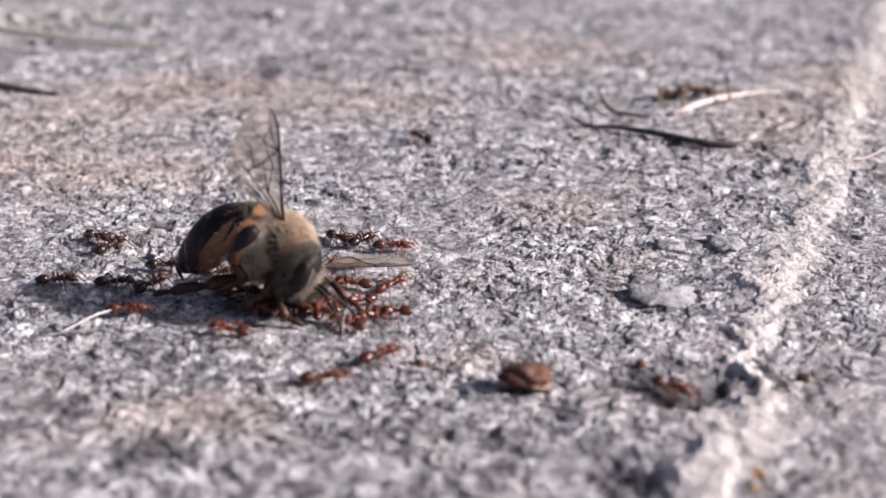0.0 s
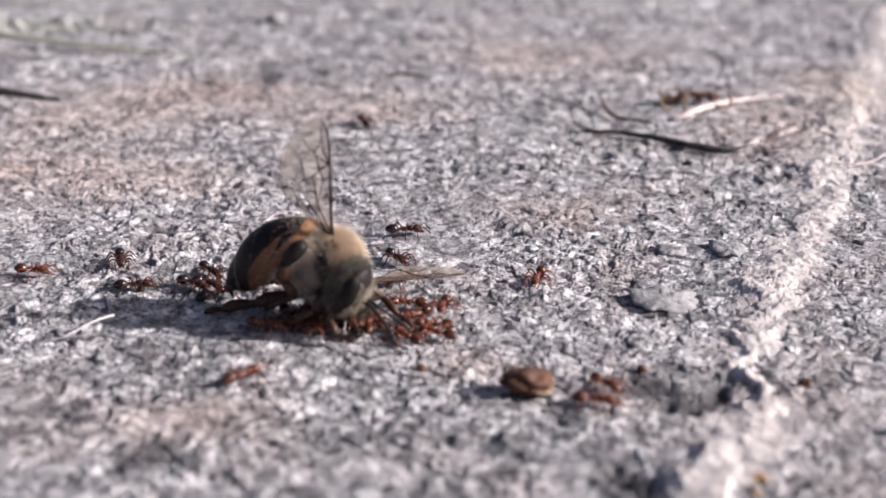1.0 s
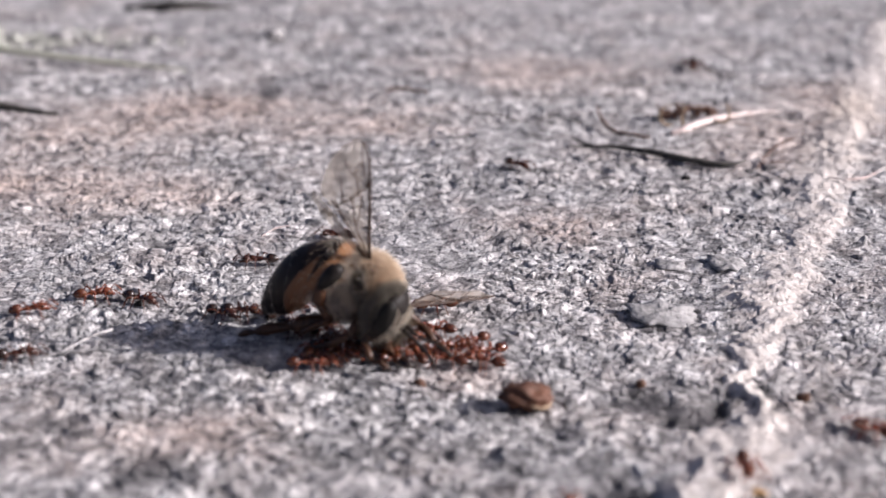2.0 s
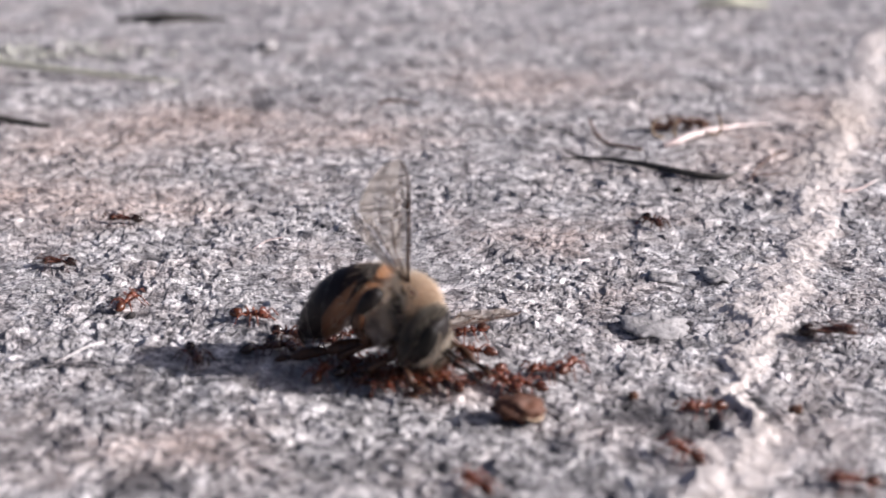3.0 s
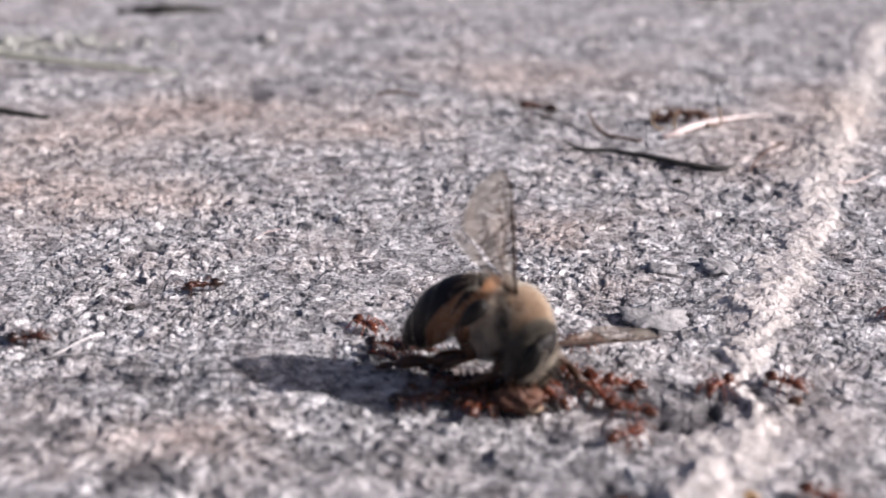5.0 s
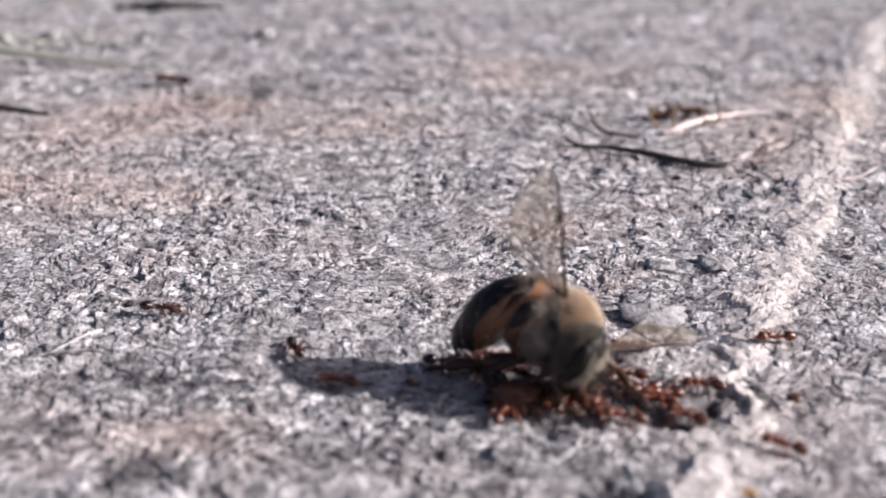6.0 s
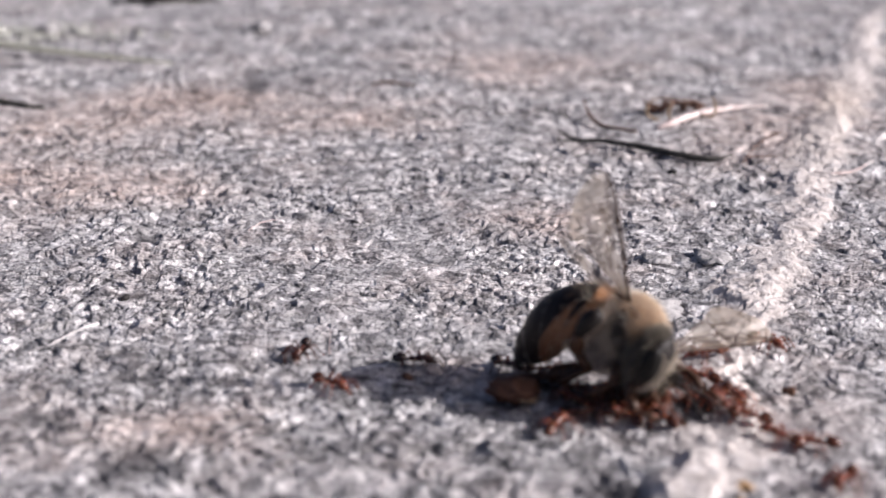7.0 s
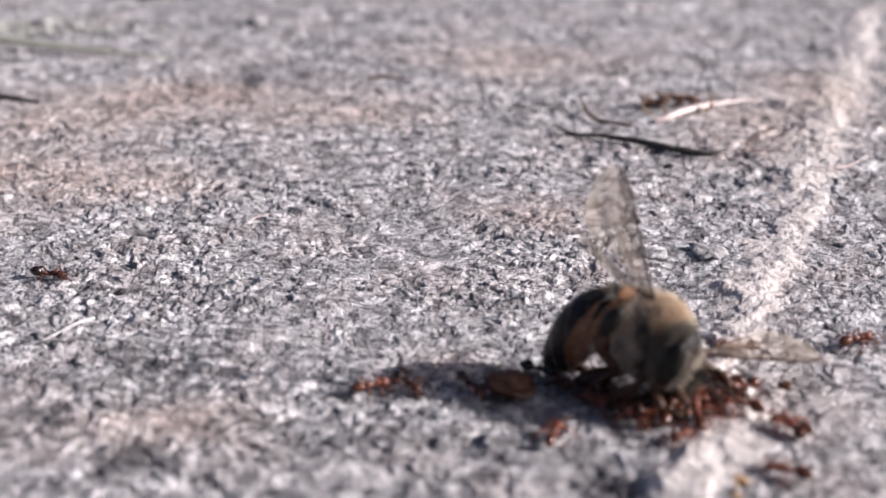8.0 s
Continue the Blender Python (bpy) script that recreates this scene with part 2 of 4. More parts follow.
def hairs(name, roots, ways, lengths, thick, curl=0.25, seed=1):
    """Fine tapered hairs: roots, directions and lengths in millimetres."""
    rng = np.random.default_rng(seed)
    n = len(roots)
    d = ways / np.linalg.norm(ways, axis=1, keepdims=True)
    a = np.cross(d, rng.normal(size=(n, 3)))
    a /= np.linalg.norm(a, axis=1, keepdims=True)
    b = np.cross(d, a)
    L = lengths[:, None]
    bend = a * (rng.normal(size=(n, 1)) * curl) * L
    co = np.zeros((n, 7, 3))
    for k in range(3):
        ang = 2 * math.pi * k / 3
        o = (a * math.cos(ang) + b * math.sin(ang)) * thick
        co[:, k] = roots + o
        co[:, 3 + k] = roots + d * L * 0.55 + bend * 0.3 + o * 0.7
    co[:, 6] = roots + d * L + bend
    tri = []
    for k in range(3):
        j = (k + 1) % 3
        tri += [(k, j, 3 + j), (k, 3 + j, 3 + k), (3 + k, 3 + j, 6)]
    tris = (np.array(tri)[None] + 7 * np.arange(n)[:, None, None]).reshape(-1, 3)
    return raw_mesh(name, co.reshape(-1, 3) * MM, tris)


def raw_mesh(name, co, polys, smooth=True):
    me = bpy.data.meshes.new(name)
    k = polys.shape[1]
    me.vertices.add(len(co))
    me.vertices.foreach_set("co", co.ravel())
    me.loops.add(polys.size)
    me.loops.foreach_set("vertex_index", polys.ravel().astype(np.int32))
    me.polygons.add(len(polys))
    me.polygons.foreach_set("loop_start", np.arange(0, polys.size, k, dtype=np.int32))
    me.polygons.foreach_set("use_smooth", np.full(len(polys), smooth))
    me.update(calc_edges=True)
    return me


# ---- the rock ----
DICE = np.random.default_rng(12).random(65536)


def hashed(i, j, seed):
    return DICE[(i.astype(np.int64) * 7919 + j.astype(np.int64) * 104729 + seed * 61195) & 65535]


def soft_noise(x, y, seed):
    i, j = np.floor(x), np.floor(y)
    u, v = x - i, y - j
    u, v = u * u * (3 - 2 * u), v * v * (3 - 2 * v)
    a = hashed(i, j, seed) * (1 - u) + hashed(i + 1, j, seed) * u
    b = hashed(i, j + 1, seed) * (1 - u) + hashed(i + 1, j + 1, seed) * u
    return a * (1 - v) + b * v - 0.5


def layered(x, y, size, octaves, seed, fade=0.55):
    out, amp = 0, 1.0
    for o in range(octaves):
        out = out + soft_noise(x / size + 17.3 * o, y / size - 9.1 * o, seed + o) * amp
        size, amp = size * 0.5, amp * fade
    return out


def scales_of(x, y, size, seed):
    """Tilted flakes: height of each, and how near its rim a place lies."""
    x, y = x / size, y / size
    i0, j0 = np.floor(x), np.floor(y)
    best = np.full(x.shape, 9.0)
    second = best.copy()
    height = np.zeros(x.shape)
    for di in (-1, 0, 1):
        for dj in (-1, 0, 1):
            i, j = i0 + di, j0 + dj
            px, py = i + hashed(i, j, seed), j + hashed(i, j, seed + 5)
            d = (x - px) ** 2 + (y - py) ** 2
            h = hashed(i, j, seed + 9) - 0.5 + (x - px) * (hashed(i, j, seed + 13) - 0.5) * 1.3 + (y - py) * (hashed(i, j, seed + 17) - 0.5) * 1.3
            near = d < best
            second = np.where(near, best, np.minimum(second, d))
            height = np.where(near, h, height)
            best = np.where(near, d, best)
    return height, np.sqrt(second) - np.sqrt(best)


VEIN_LINE = [(51.0, 76.0, 1.4), (45.4, 60.4, 1.7), (40.3, 44.9, 2.1), (35.5, 31.9, 2.3), (32.0, 22.4, 2.2), (28.5, 14.1, 2.0), (27.4, 9.6, 1.8), (25.3, 4.4, 1.3), (23.5, -0.4, 1.9),
             (21.2, -5.3, 1.8), (19.2, -10.2, 1.4), (17.8, -14.3, 0.9), (17.7, -16.1, 0.4), (17.6, -21.0, 0.9), (17.2, -22.9, 1.7), (15.8, -25.2, 2.1), (14.0, -27.9, 2.0),
             (13.2, -30.2, 1.8), (12.8, -32.7, 1.4)]


def vein_field(x, y):
    best = np.zeros(x.shape)
    wx = x + layered(x, y, 4.0, 4, 71, 0.7) * 2.1
    for (ax, ay, aw), (bx, by, bw) in zip(VEIN_LINE, VEIN_LINE[1:]):
        t = np.clip(((wx - ax) * (bx - ax) + (y - ay) * (by - ay)) / ((bx - ax) ** 2 + (by - ay) ** 2), 0, 1)
        d = np.hypot(wx - ax - t * (bx - ax), y - ay - t * (by - ay)) / (aw + t * (bw - aw))
        best = np.maximum(best, np.clip(1.35 - d * 0.75, 0, 1))
    return best


def spots(x, y, rows):
    out = np.zeros(x.shape)
    for px, py, rx, ry, a in rows:
        out += a * np.exp(-((x - px) / rx) ** 2 - ((y - py) / ry) ** 2)
    return out


PITS = [(17.0, -17.0, 0.5, 0.5, 0.7), (17.9, -17.1, 0.5, 0.5, 0.8), (18.5, -17.9, 0.4, 0.7, 0.7), (16.3, -18.5, 0.45, 0.7, 0.6), (15.6, -19.8, 0.45, 0.8, 0.75), (15.2, -21.0, 0.5, 0.8, 0.75),
        (14.4, -22.4, 0.6, 0.6, 0.8), (13.5, -22.9, 0.6, 0.5, 0.7), (12.3, -22.2, 0.8, 0.5, 0.6), (8.9, -30.5, 1.5, 2.0, 1.3), (23.5, -6.7, 0.5, 0.9, 0.6),
        (14.4, 6.9, 1.2, 0.8, 0.7), (13.6, 1.6, 1.0, 0.6, 0.5), (15.2, 0.6, 1.6, 0.5, 0.6), (17.9, -0.5, 1.5, 0.4, 0.6), (13.3, 20.5, 1.1, 0.6, 0.6), (13.3, -9.6, 1.6, 0.5, 0.5),
        (-20.2, 4.4, 1.8, 1.8, 0.5), (4.7, 4.6, 1.5, 0.8, 0.4)]


def relief(x, y):
    """Height of the rock in millimetres."""
    wx = x + layered(x, y, 2.4, 3, 31) * 1.3
    wy = y + layered(x, y, 2.4, 3, 41) * 1.3
    big, rim_big = scales_of(wx, wy, 4.2, 1)
    mid, rim_mid = scales_of(wx * 0.85, wy, 1.2, 2)
    small, rim_small = scales_of(wx * 0.9, wy, 0.5, 3)
    v = vein_field(x, y)
    rough = np.clip(0.50 + layered(x, y, 6.0, 3, 101) * 0.55, 0.26, 0.9) * (1 - 0.45 * v)
    h = layered(x, y, 16.0, 3, 51) * 0.5 + big * 0.07 + (mid * 0.26 + small * 0.16) * rough
    h = h - (0.07 * np.exp(-(rim_mid / 0.09) ** 2) + 0.05 * np.exp(-(rim_small / 0.12) ** 2)) * rough - 0.02 * np.exp(-(rim_big / 0.05) ** 2)
    h = h + layered(x * 0.9, y, 0.7, 4, 61, 0.62) * 0.24 * rough
    h = h + 0.34 * v * v * (0.85 + layered(x, y, 2.2, 4, 81) * 1.0)
    h = h - spots(x, y, PITS) * (0.42 + layered(x, y, 1.1, 3, 91) * 0.9)
    return h


def outward(core, far, ratio):
    """Core steps carried on in growing steps until far."""
    out = list(core)
    d = core[-1] - core[-2]
    while out[-1] < far:
        d *= ratio
        out.append(out[-1] + d)
    d, back = core[1] - core[0], [core[0]]
    while back[-1] > -far:
        d *= ratio
        back.append(back[-1] - d)
    return np.array(back[:0:-1] + out)


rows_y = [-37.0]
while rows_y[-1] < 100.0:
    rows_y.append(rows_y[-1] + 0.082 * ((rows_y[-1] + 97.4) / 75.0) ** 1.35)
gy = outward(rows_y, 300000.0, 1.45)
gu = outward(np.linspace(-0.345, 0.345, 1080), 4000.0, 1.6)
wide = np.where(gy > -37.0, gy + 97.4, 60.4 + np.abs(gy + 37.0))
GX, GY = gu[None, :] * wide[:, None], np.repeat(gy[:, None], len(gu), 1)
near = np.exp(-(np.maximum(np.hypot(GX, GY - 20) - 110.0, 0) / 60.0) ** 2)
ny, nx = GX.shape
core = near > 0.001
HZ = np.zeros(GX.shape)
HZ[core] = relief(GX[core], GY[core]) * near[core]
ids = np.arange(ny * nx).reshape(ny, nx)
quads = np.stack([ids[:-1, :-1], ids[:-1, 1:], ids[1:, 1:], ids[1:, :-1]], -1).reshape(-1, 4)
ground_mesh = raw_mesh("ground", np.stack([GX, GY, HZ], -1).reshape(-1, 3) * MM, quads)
WARM = [(10, 53, 9, 7, 0.5), (-7, 34.5, 8, 5, 0.45), (-20, 41, 9, 5, 0.55), (-29, 34, 9, 7, 0.5), (-33, 17, 9, 7, 0.5),
        (9, 9, 5, 4, 0.4), (-21, 17, 8, 4, 0.25), (29, 29, 7, 9, 0.32), (37, 41, 5, 9, 0.5), (-14, -24, 5, 3, 0.45), (22, 24, 6, 6, 0.2), (1, -17, 4, 2, 0.3), (19, -24, 6, 8, 0.16)]
# darker spots; negative rows hold the darkening back
TONE_SPOTS = [(-21.2, -23.4, 1.6, 1.5, 0.18), (-22.8, -21.6, 1.6, 1.5, 0.13), (-16.9, -17.8, 1.6, 1.5, 0.18), (-14.4, -17.4, 1.6, 1.5, 0.18), (-4.2, -26.1, 1.6, 1.5, 0.17), (-8.2, -27.2, 1.6, 1.5, 0.16), (-15.4, -29.0, 1.6, 1.5, 0.18),
        (-19.2, -24.6, 1.6, 1.5, 0.12), (-2.5, -24.6, 1.6, 1.5, 0.12), (-12.2, -15.1, 1.6, 1.5, 0.12), (9.2, -15.1, 1.6, 1.5, 0.12), (5.5, -21.6, 1.6, 1.5, 0.12), (11.8, -18.9, 1.6, 1.5, 0.12),
        (-16.6, 45.5, 1.6, 2.4, 0.5), (-11.8, 47.0, 1.0, 1.5, 0.45), (-25.0, 36.0, 2.0, 2.0, 0.3), (-9.0, 24.0, 2.0, 2.5, 0.25), (10, 28, 22, 18, -0.10), (-6, -27, 28, 6, 0.06), (-18, -14, 9, 6, 0.07),
        (-29, 51, 8, 4, 0.2), (-12, 49, 6, 4, 0.22), (13, 30, 5, 3, 0.2), (-12, -9, 6, 3, 0.12), (21, 12, 4, 5, 0.12),
        (-35, 62, 9, 3, 0.15), (11, -1, 4, 5, 0.12), (-18, -18, 5, 3, 0.12), (13.4, -20.8, 3.0, 3.0, 0.35), (10.2, -18.4, 2.2, 2.0, 0.16), (21.0, -19.0, 0.9, 1.0, 0.35), (25, -22, 5, 9, -0.2), (25, -11, 4, 6, -0.12), (-15, -28, 9, 5, 0.13), (2, -28, 9, 5, 0.13)]
# places rich in quartz
PALE = [(25, -20, 5, 10, 0.26), (24, -8, 4, 5, 0.16), (14, 38, 9, 8, 0.16), (7, 22, 7, 8, 0.10), (21, 4, 4, 4, 0.14)]
for key, field in (
    ("vein", vein_field(GX, GY) + spots(GX, GY, PALE)),
    ("warm", spots(GX, GY, WARM)),
    # the relief's pits are darkened here as well, as painted shade
    ("tone_and_pit_shade", spots(GX, GY, PITS) * 0.62 + spots(GX, GY, TONE_SPOTS)),
    ("lichen", spots(GX, GY, [(15.8, -30.6, 0.5, 0.6, 1.0), (15.3, -31.8, 0.4, 0.4, 0.9)])),
):
    ground_mesh.attributes.new(key, "FLOAT", "POINT").data.foreach_set("value", field.ravel().astype(np.float32))
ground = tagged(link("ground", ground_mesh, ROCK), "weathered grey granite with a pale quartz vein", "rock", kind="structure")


def rest(x, y, spread=0.5):
    """The height at which a small thing rests, in millimetres."""
    got = []
    for a in (-spread, 0, spread):
        for b in (-spread, 0, spread):
            i = min(max(int(np.searchsorted(gy, y + b)), 0), ny - 1)
            j = min(max(int(np.searchsorted(gu, (x + a) / wide[i])), 0), nx - 1)
            got.append(HZ[i, j])
    return float(sorted(got)[6])


# ---- the bee: x forward, y to its left, its origin on the rock beneath the thorax ----
bee = tagged(new("bee"), "limp honey bee worker with furry buff thorax, dragged by ants", "bee")


def fur_on(name, parent, material, centre, radii, count, length, lean, seed, keep=None, thick=0.014, curl=0.25):
    rng = np.random.default_rng(seed)
    q = rng.normal(size=(count * 3, 3))
    q /= np.linalg.norm(q, axis=1, keepdims=True)
    if keep is not None:
        q = q[keep(q)]
    q = q[:count]
    r = np.array(radii)
    roots = np.array(centre) + q * r * 0.97
    ways = q / r * r.mean() + np.array(lean) + rng.normal(size=q.shape) * 0.28
    part_ob = link(name, hairs(name, roots, ways, length * rng.uniform(0.55, 1.2, len(q)), thick, curl, seed), material, parent)
    return part_ob


FLANK = [(-0.30, -0.80, 0.52), (-0.02, -0.95, 0.30), (0.28, -0.95, 0.05), (0.50, -0.83, -0.25), (0.62, -0.70, -0.45)]


def flank(q):
    """How near a place lies to the dark bare plate on the right flank, from 0 to 1."""
    line = smooth_line(FLANK, 9)
    line /= np.linalg.norm(line, axis=1, keepdims=True)
    return np.clip(((q @ line.T).max(axis=1) - 0.93) * 22, 0, 1)


def thorax_cover(q):
    """Buff fur thins out over the flank plate, and low in front, where dark shell stands for the shade behind the head.
    """
    chance = np.random.default_rng(3).random(len(q))
    front = np.clip((q[:, 0] - 0.05) * 4, 0, 1) * np.clip((0.22 - q[:, 2]) * 4, 0, 1)
    low = np.clip((-0.5 - q[:, 2]) * 4, 0, 1)
    return (chance > 0.93 * np.maximum(flank(q), front)) & (chance > low) & ~crest(q)


def crest(q):
    return (q[:, 2] > 0.30) & (q[:, 0] > -0.55) & (flank(q) < 0.4)


# thorax: an egg bent down towards the head
CHEST = (1.75, 1.55, 1.6)
thorax = link("thorax", egg("thorax", (0, 0, 0), CHEST, rough=0.07, seed=4), BLACK, bee, "dark thorax under dense buff fur")
thorax.matrix_basis = pose(-0.7 * MM, 0.1 * MM, 4.2 * MM, 0, 40, 0)
fur_on("fur", thorax, FUR_PALE, (0, 0, 0), CHEST, 9000, 0.7, (-0.25, 0, 0.05), 11, keep=thorax_cover, curl=0.45)
fur_on("flank_fur", thorax, FUR_SHADED, (0, 0, 0), CHEST, 1500, 0.36, (-0.1, 0, -0.3), 13,
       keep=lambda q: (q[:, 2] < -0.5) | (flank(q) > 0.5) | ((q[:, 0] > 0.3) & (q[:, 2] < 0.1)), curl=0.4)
fur_on("fur_crest", thorax, FUR_GOLD, (0, 0, 0), CHEST, 5200, 0.72, (-0.2, 0, 0.1), 12, keep=crest, curl=0.38)
for px_, pz_, r_ in ((-0.35, 1.5, 0.32), (-0.1, 1.5, 0.28), (-0.65, 1.3, 0.28)):
    plate = egg("wing_plate", (px_, -0.75, pz_), (r_, 0.3, 0.24), (20, 10, px_ * 60), 0.2, 14, 10, seed=px_)
    link("wing_plate", plate, LEG, thorax, "glossy brown wing hinge plate")

# rear of the thorax, pale and furry down to the hips
REAR = (1.25, 1.4, 1.85)
rear = link("propodeum", egg("propodeum", (-2.35, -0.3, 3.75), REAR, rough=0.1, seed=6), BLACK, bee, "pale furry rear of the thorax")
fur_on("fur", rear, FUR_ASH, (-2.35, -0.3, 3.75), REAR, 6500, 0.6, (-0.1, -0.1, -0.1), 17, curl=0.45, thick=0.018)

# made bulky to block low sun under the thorax; its dark hair deepens the shade
sternum = link("sternum", egg("sternum", (0.1, 0.15, 2.1), (1.7, 1.4, 1.5), rough=0.15, seed=9), BLACK, bee, "bulky underside between the legs, shade in its dark hair")
fur_on("fur", sternum, FUR_SHADED, (0.1, 0.15, 2.1), (1.7, 1.4, 1.5), 2200, 0.6, (0, 0, -0.2), 14, curl=0.4)

# head, bent down towards the rock
SKULL = (1.1, 1.55, 1.85)
head = link("head", egg("head", (0, 0, 0), SKULL, rough=0.05, seed=2), BLACK, bee, "dark head with pale facial hair")
head.matrix_basis = pose(1.2 * MM, -0.95 * MM, 3.15 * MM, 0, 34, 18)
for side in (-1, 1):
    eye = egg("compound_eye", (0.2, side * 1.2, 0.28), (0.56, 0.52, 1.2), (side * -6, -8, 0), 0.0, 32, 22)
    link("compound_eye", eye, EYE, head, "dull slate-black compound eye")
fur_on("face_fur", head, FUR_FACE, (0, 0, 0), (1.14, 1.5, 1.85), 1500, 0.42, (0.3, 0, -0.15), 21,
       keep=lambda q: (q[:, 0] > 0.25) & (np.abs(q[:, 1]) < 0.62) & (q[:, 2] < 0.5), curl=0.4)
fur_on("crown_fur", head, FUR_GREY, (0, 0, 0), SKULL, 3000, 0.46, (0.15, 0, 0.3), 22,
       keep=lambda q: (q[:, 0] < 0.12) & ((np.abs(q[:, 1]) < 0.55) | (q[:, 0] < -0.22)), curl=0.4)
rng = np.random.default_rng(23)
for side in (-1, 1):
    up_eye = rng.uniform(-1.0, 1.25, 240)
    margin = np.stack([0.72 - 0.16 * (up_eye - 0.2) ** 2 + rng.normal(size=240) * 0.05, side * (1.2 - 0.10 * up_eye ** 2), up_eye], 1)
    way = np.array((0.55, side * 0.55, -0.6)) + rng.normal(size=(240, 3)) * 0.2
    link("eye_fringe", hairs("eye_fringe", margin, way, rng.uniform(0.16, 0.32, 240), 0.012, 0.3, 24), FUR_FACE, head, "pale hair fringe before the eye")
for side in (-1, 1):
    jaw = smooth_line([(0.9, side * 0.5, -1.2), (1.15, side * 0.45, -1.6), (1.2, side * 0.1, -1.8)], 6)
    link("mandible", tubes("mandible", [(jaw, [0.2, 0.17, 0.08])], 8), LEG, head)
tongue = smooth_line([(0.9, 0, -1.3), (1.3, 0.1, -1.8), (2.0, 0.25, -2.2)], 10)
link("tongue", tubes("tongue", [(tongue, [0.22, 0.16, 0.06])], 8), LEG, head, "brown protruding tongue")
# antennae: a short first joint from the face, and a long lash that swings at the elbow
ELBOWS = [(3.2, -1.35, 2.15), (3.15, -0.85, 2.1)]
LASHES = []
for k, elbow in enumerate(ELBOWS):
    first = smooth_line([(1.9, -0.9 + 0.4 * k, 2.35), (2.6, -1.15 + 0.45 * k, 2.35), elbow], 8)
    antenna = link("antenna", tubes("antenna", [(first, [0.12, 0.11, 0.12])], 8), BLACK, bee, "thin black elbowed antenna")
    lash = smooth_line([(0, 0, 0), (1.0, 0.05, 0.06), (1.7, 0.03, 0.05), (2.5, -0.03, -0.05)], 14)
    LASHES.append(link("flagellum", tubes("flagellum", [(lash, [0.075, 0.095, 0.10, 0.10, 0.08])], 8), BLACK, antenna))

# abdomen: six overlapping plates along a bent axis
AXIS = smooth_line([(-1.5, -0.1, 4.25), (-3.2, -0.6, 4.6), (-5.0, -1.15, 4.2), (-6.5, -1.6, 3.1), (-7.5, -1.85, 2.0)], 121)
GIRTH_AT = [0.0, 0.06, 0.14, 0.27, 0.45, 0.62, 0.76, 0.87, 0.95, 1.0]
GIRTH = [1.0, 1.45, 1.85, 2.1, 1.98, 1.52, 1.04, 0.66, 0.38, 0.1]


def axis_at(s):
    u = np.clip(s, 0, 1) * 120
    i = int(min(u, 119))
    p = AXIS[i] * (1 - (u - i)) + AXIS[i + 1] * (u - i)
    d = Vector(AXIS[min(i + 2, 120)] - AXIS[max(i - 2, 0)]).normalized()
    side = d.cross(Vector((0, 0, 1))).normalized()
    return Vector(p), d, side, side.cross(d)


SLANT = 0.72
abdomen = new("abdomen")
abdomen.parent = bee
abdomen["label"] = "amber and black banded tapering abdomen"
EDGES = [0.0, 0.16, 0.33, 0.52, 0.70, 0.86, 1.0]
for k in range(6):
    s0, s1 = EDGES[k], EDGES[k + 1] + (0.02 if k < 5 else 0)
    verts, faces, tint, under = [], [], [], []
    n_s, n_u = 16, 56
    for i in range(n_s + 2):
        f = min(i / n_s, 1.0)
        s = s0 + (s1 - s0) * f
        p, d, side, up = axis_at(s)
        r = np.interp(s, GIRTH_AT, GIRTH) * (0.975 + 0.04 * f) * (1.0 if i <= n_s else 0.95)
        for j in range(n_u):
            a = 2 * math.pi * j / n_u
            verts.append(p + (side * math.cos(a) + up * math.sin(a) * 0.97 - d * SLANT * math.sin(a)) * r)
            belly = 0.5 - 0.5 * math.sin(a)
            under.append(belly)
            wave = 0.05 * noise.noise(Vector((j * 0.35, k * 7.0, 1)))
            # the black narrows towards the belly, where the plates stay brown
            black_from = (1.2, 0.66, 0.10, 0.0, 0.0, 0.0)[k] + wave + (0.0, 0.9, 1.9)[min(k, 2)] * max(0.0, belly - 0.08)
            tint.append(float(np.clip(0.5 + (f - black_from) * 5.0, 0, 1)) if k < 3 else 1.0)
    for i in range(n_s + 1):
        for j in range(n_u):
            a, b = i * n_u + j, i * n_u + (j + 1) % n_u
            faces.append((a, a + n_u, b + n_u, b))
    me = mesh("tergite", verts, faces)
    me.attributes.new("pigment", "FLOAT", "POINT").data.foreach_set("value", np.array(tint, np.float32))
    me.attributes.new("underside", "FLOAT", "POINT").data.foreach_set("value", np.array(under, np.float32))
    link("tergite", me, PLATE, abdomen, "amber plate with black rear band" if k < 3 else "glossy black plate with pale hair fringe")


def abdomen_fur(name, material, s_of, count, length, lift, seed, thick=0.012, up_only=-2.0):
    rng = np.random.default_rng(seed)
    roots, ways = [], []
    while len(roots) < count:
        s = s_of(rng)
        a = rng.uniform(0, 2 * math.pi)
        if math.sin(a) < up_only:
            continue
        p, d, side, up = axis_at(s)
        r = np.interp(s, GIRTH_AT, GIRTH)
        o = side * math.cos(a) + up * math.sin(a) * 0.97 - d * SLANT * math.sin(a)
        roots.append(p + o * r)
        ways.append(d + o * lift)
    roots, ways = np.array(roots), np.array(ways) + rng.normal(size=(count, 3)) * 0.22
    link(name, hairs(name, roots, ways, length * rng.uniform(0.5, 1.25, count), thick, 0.3, seed), material, abdomen)


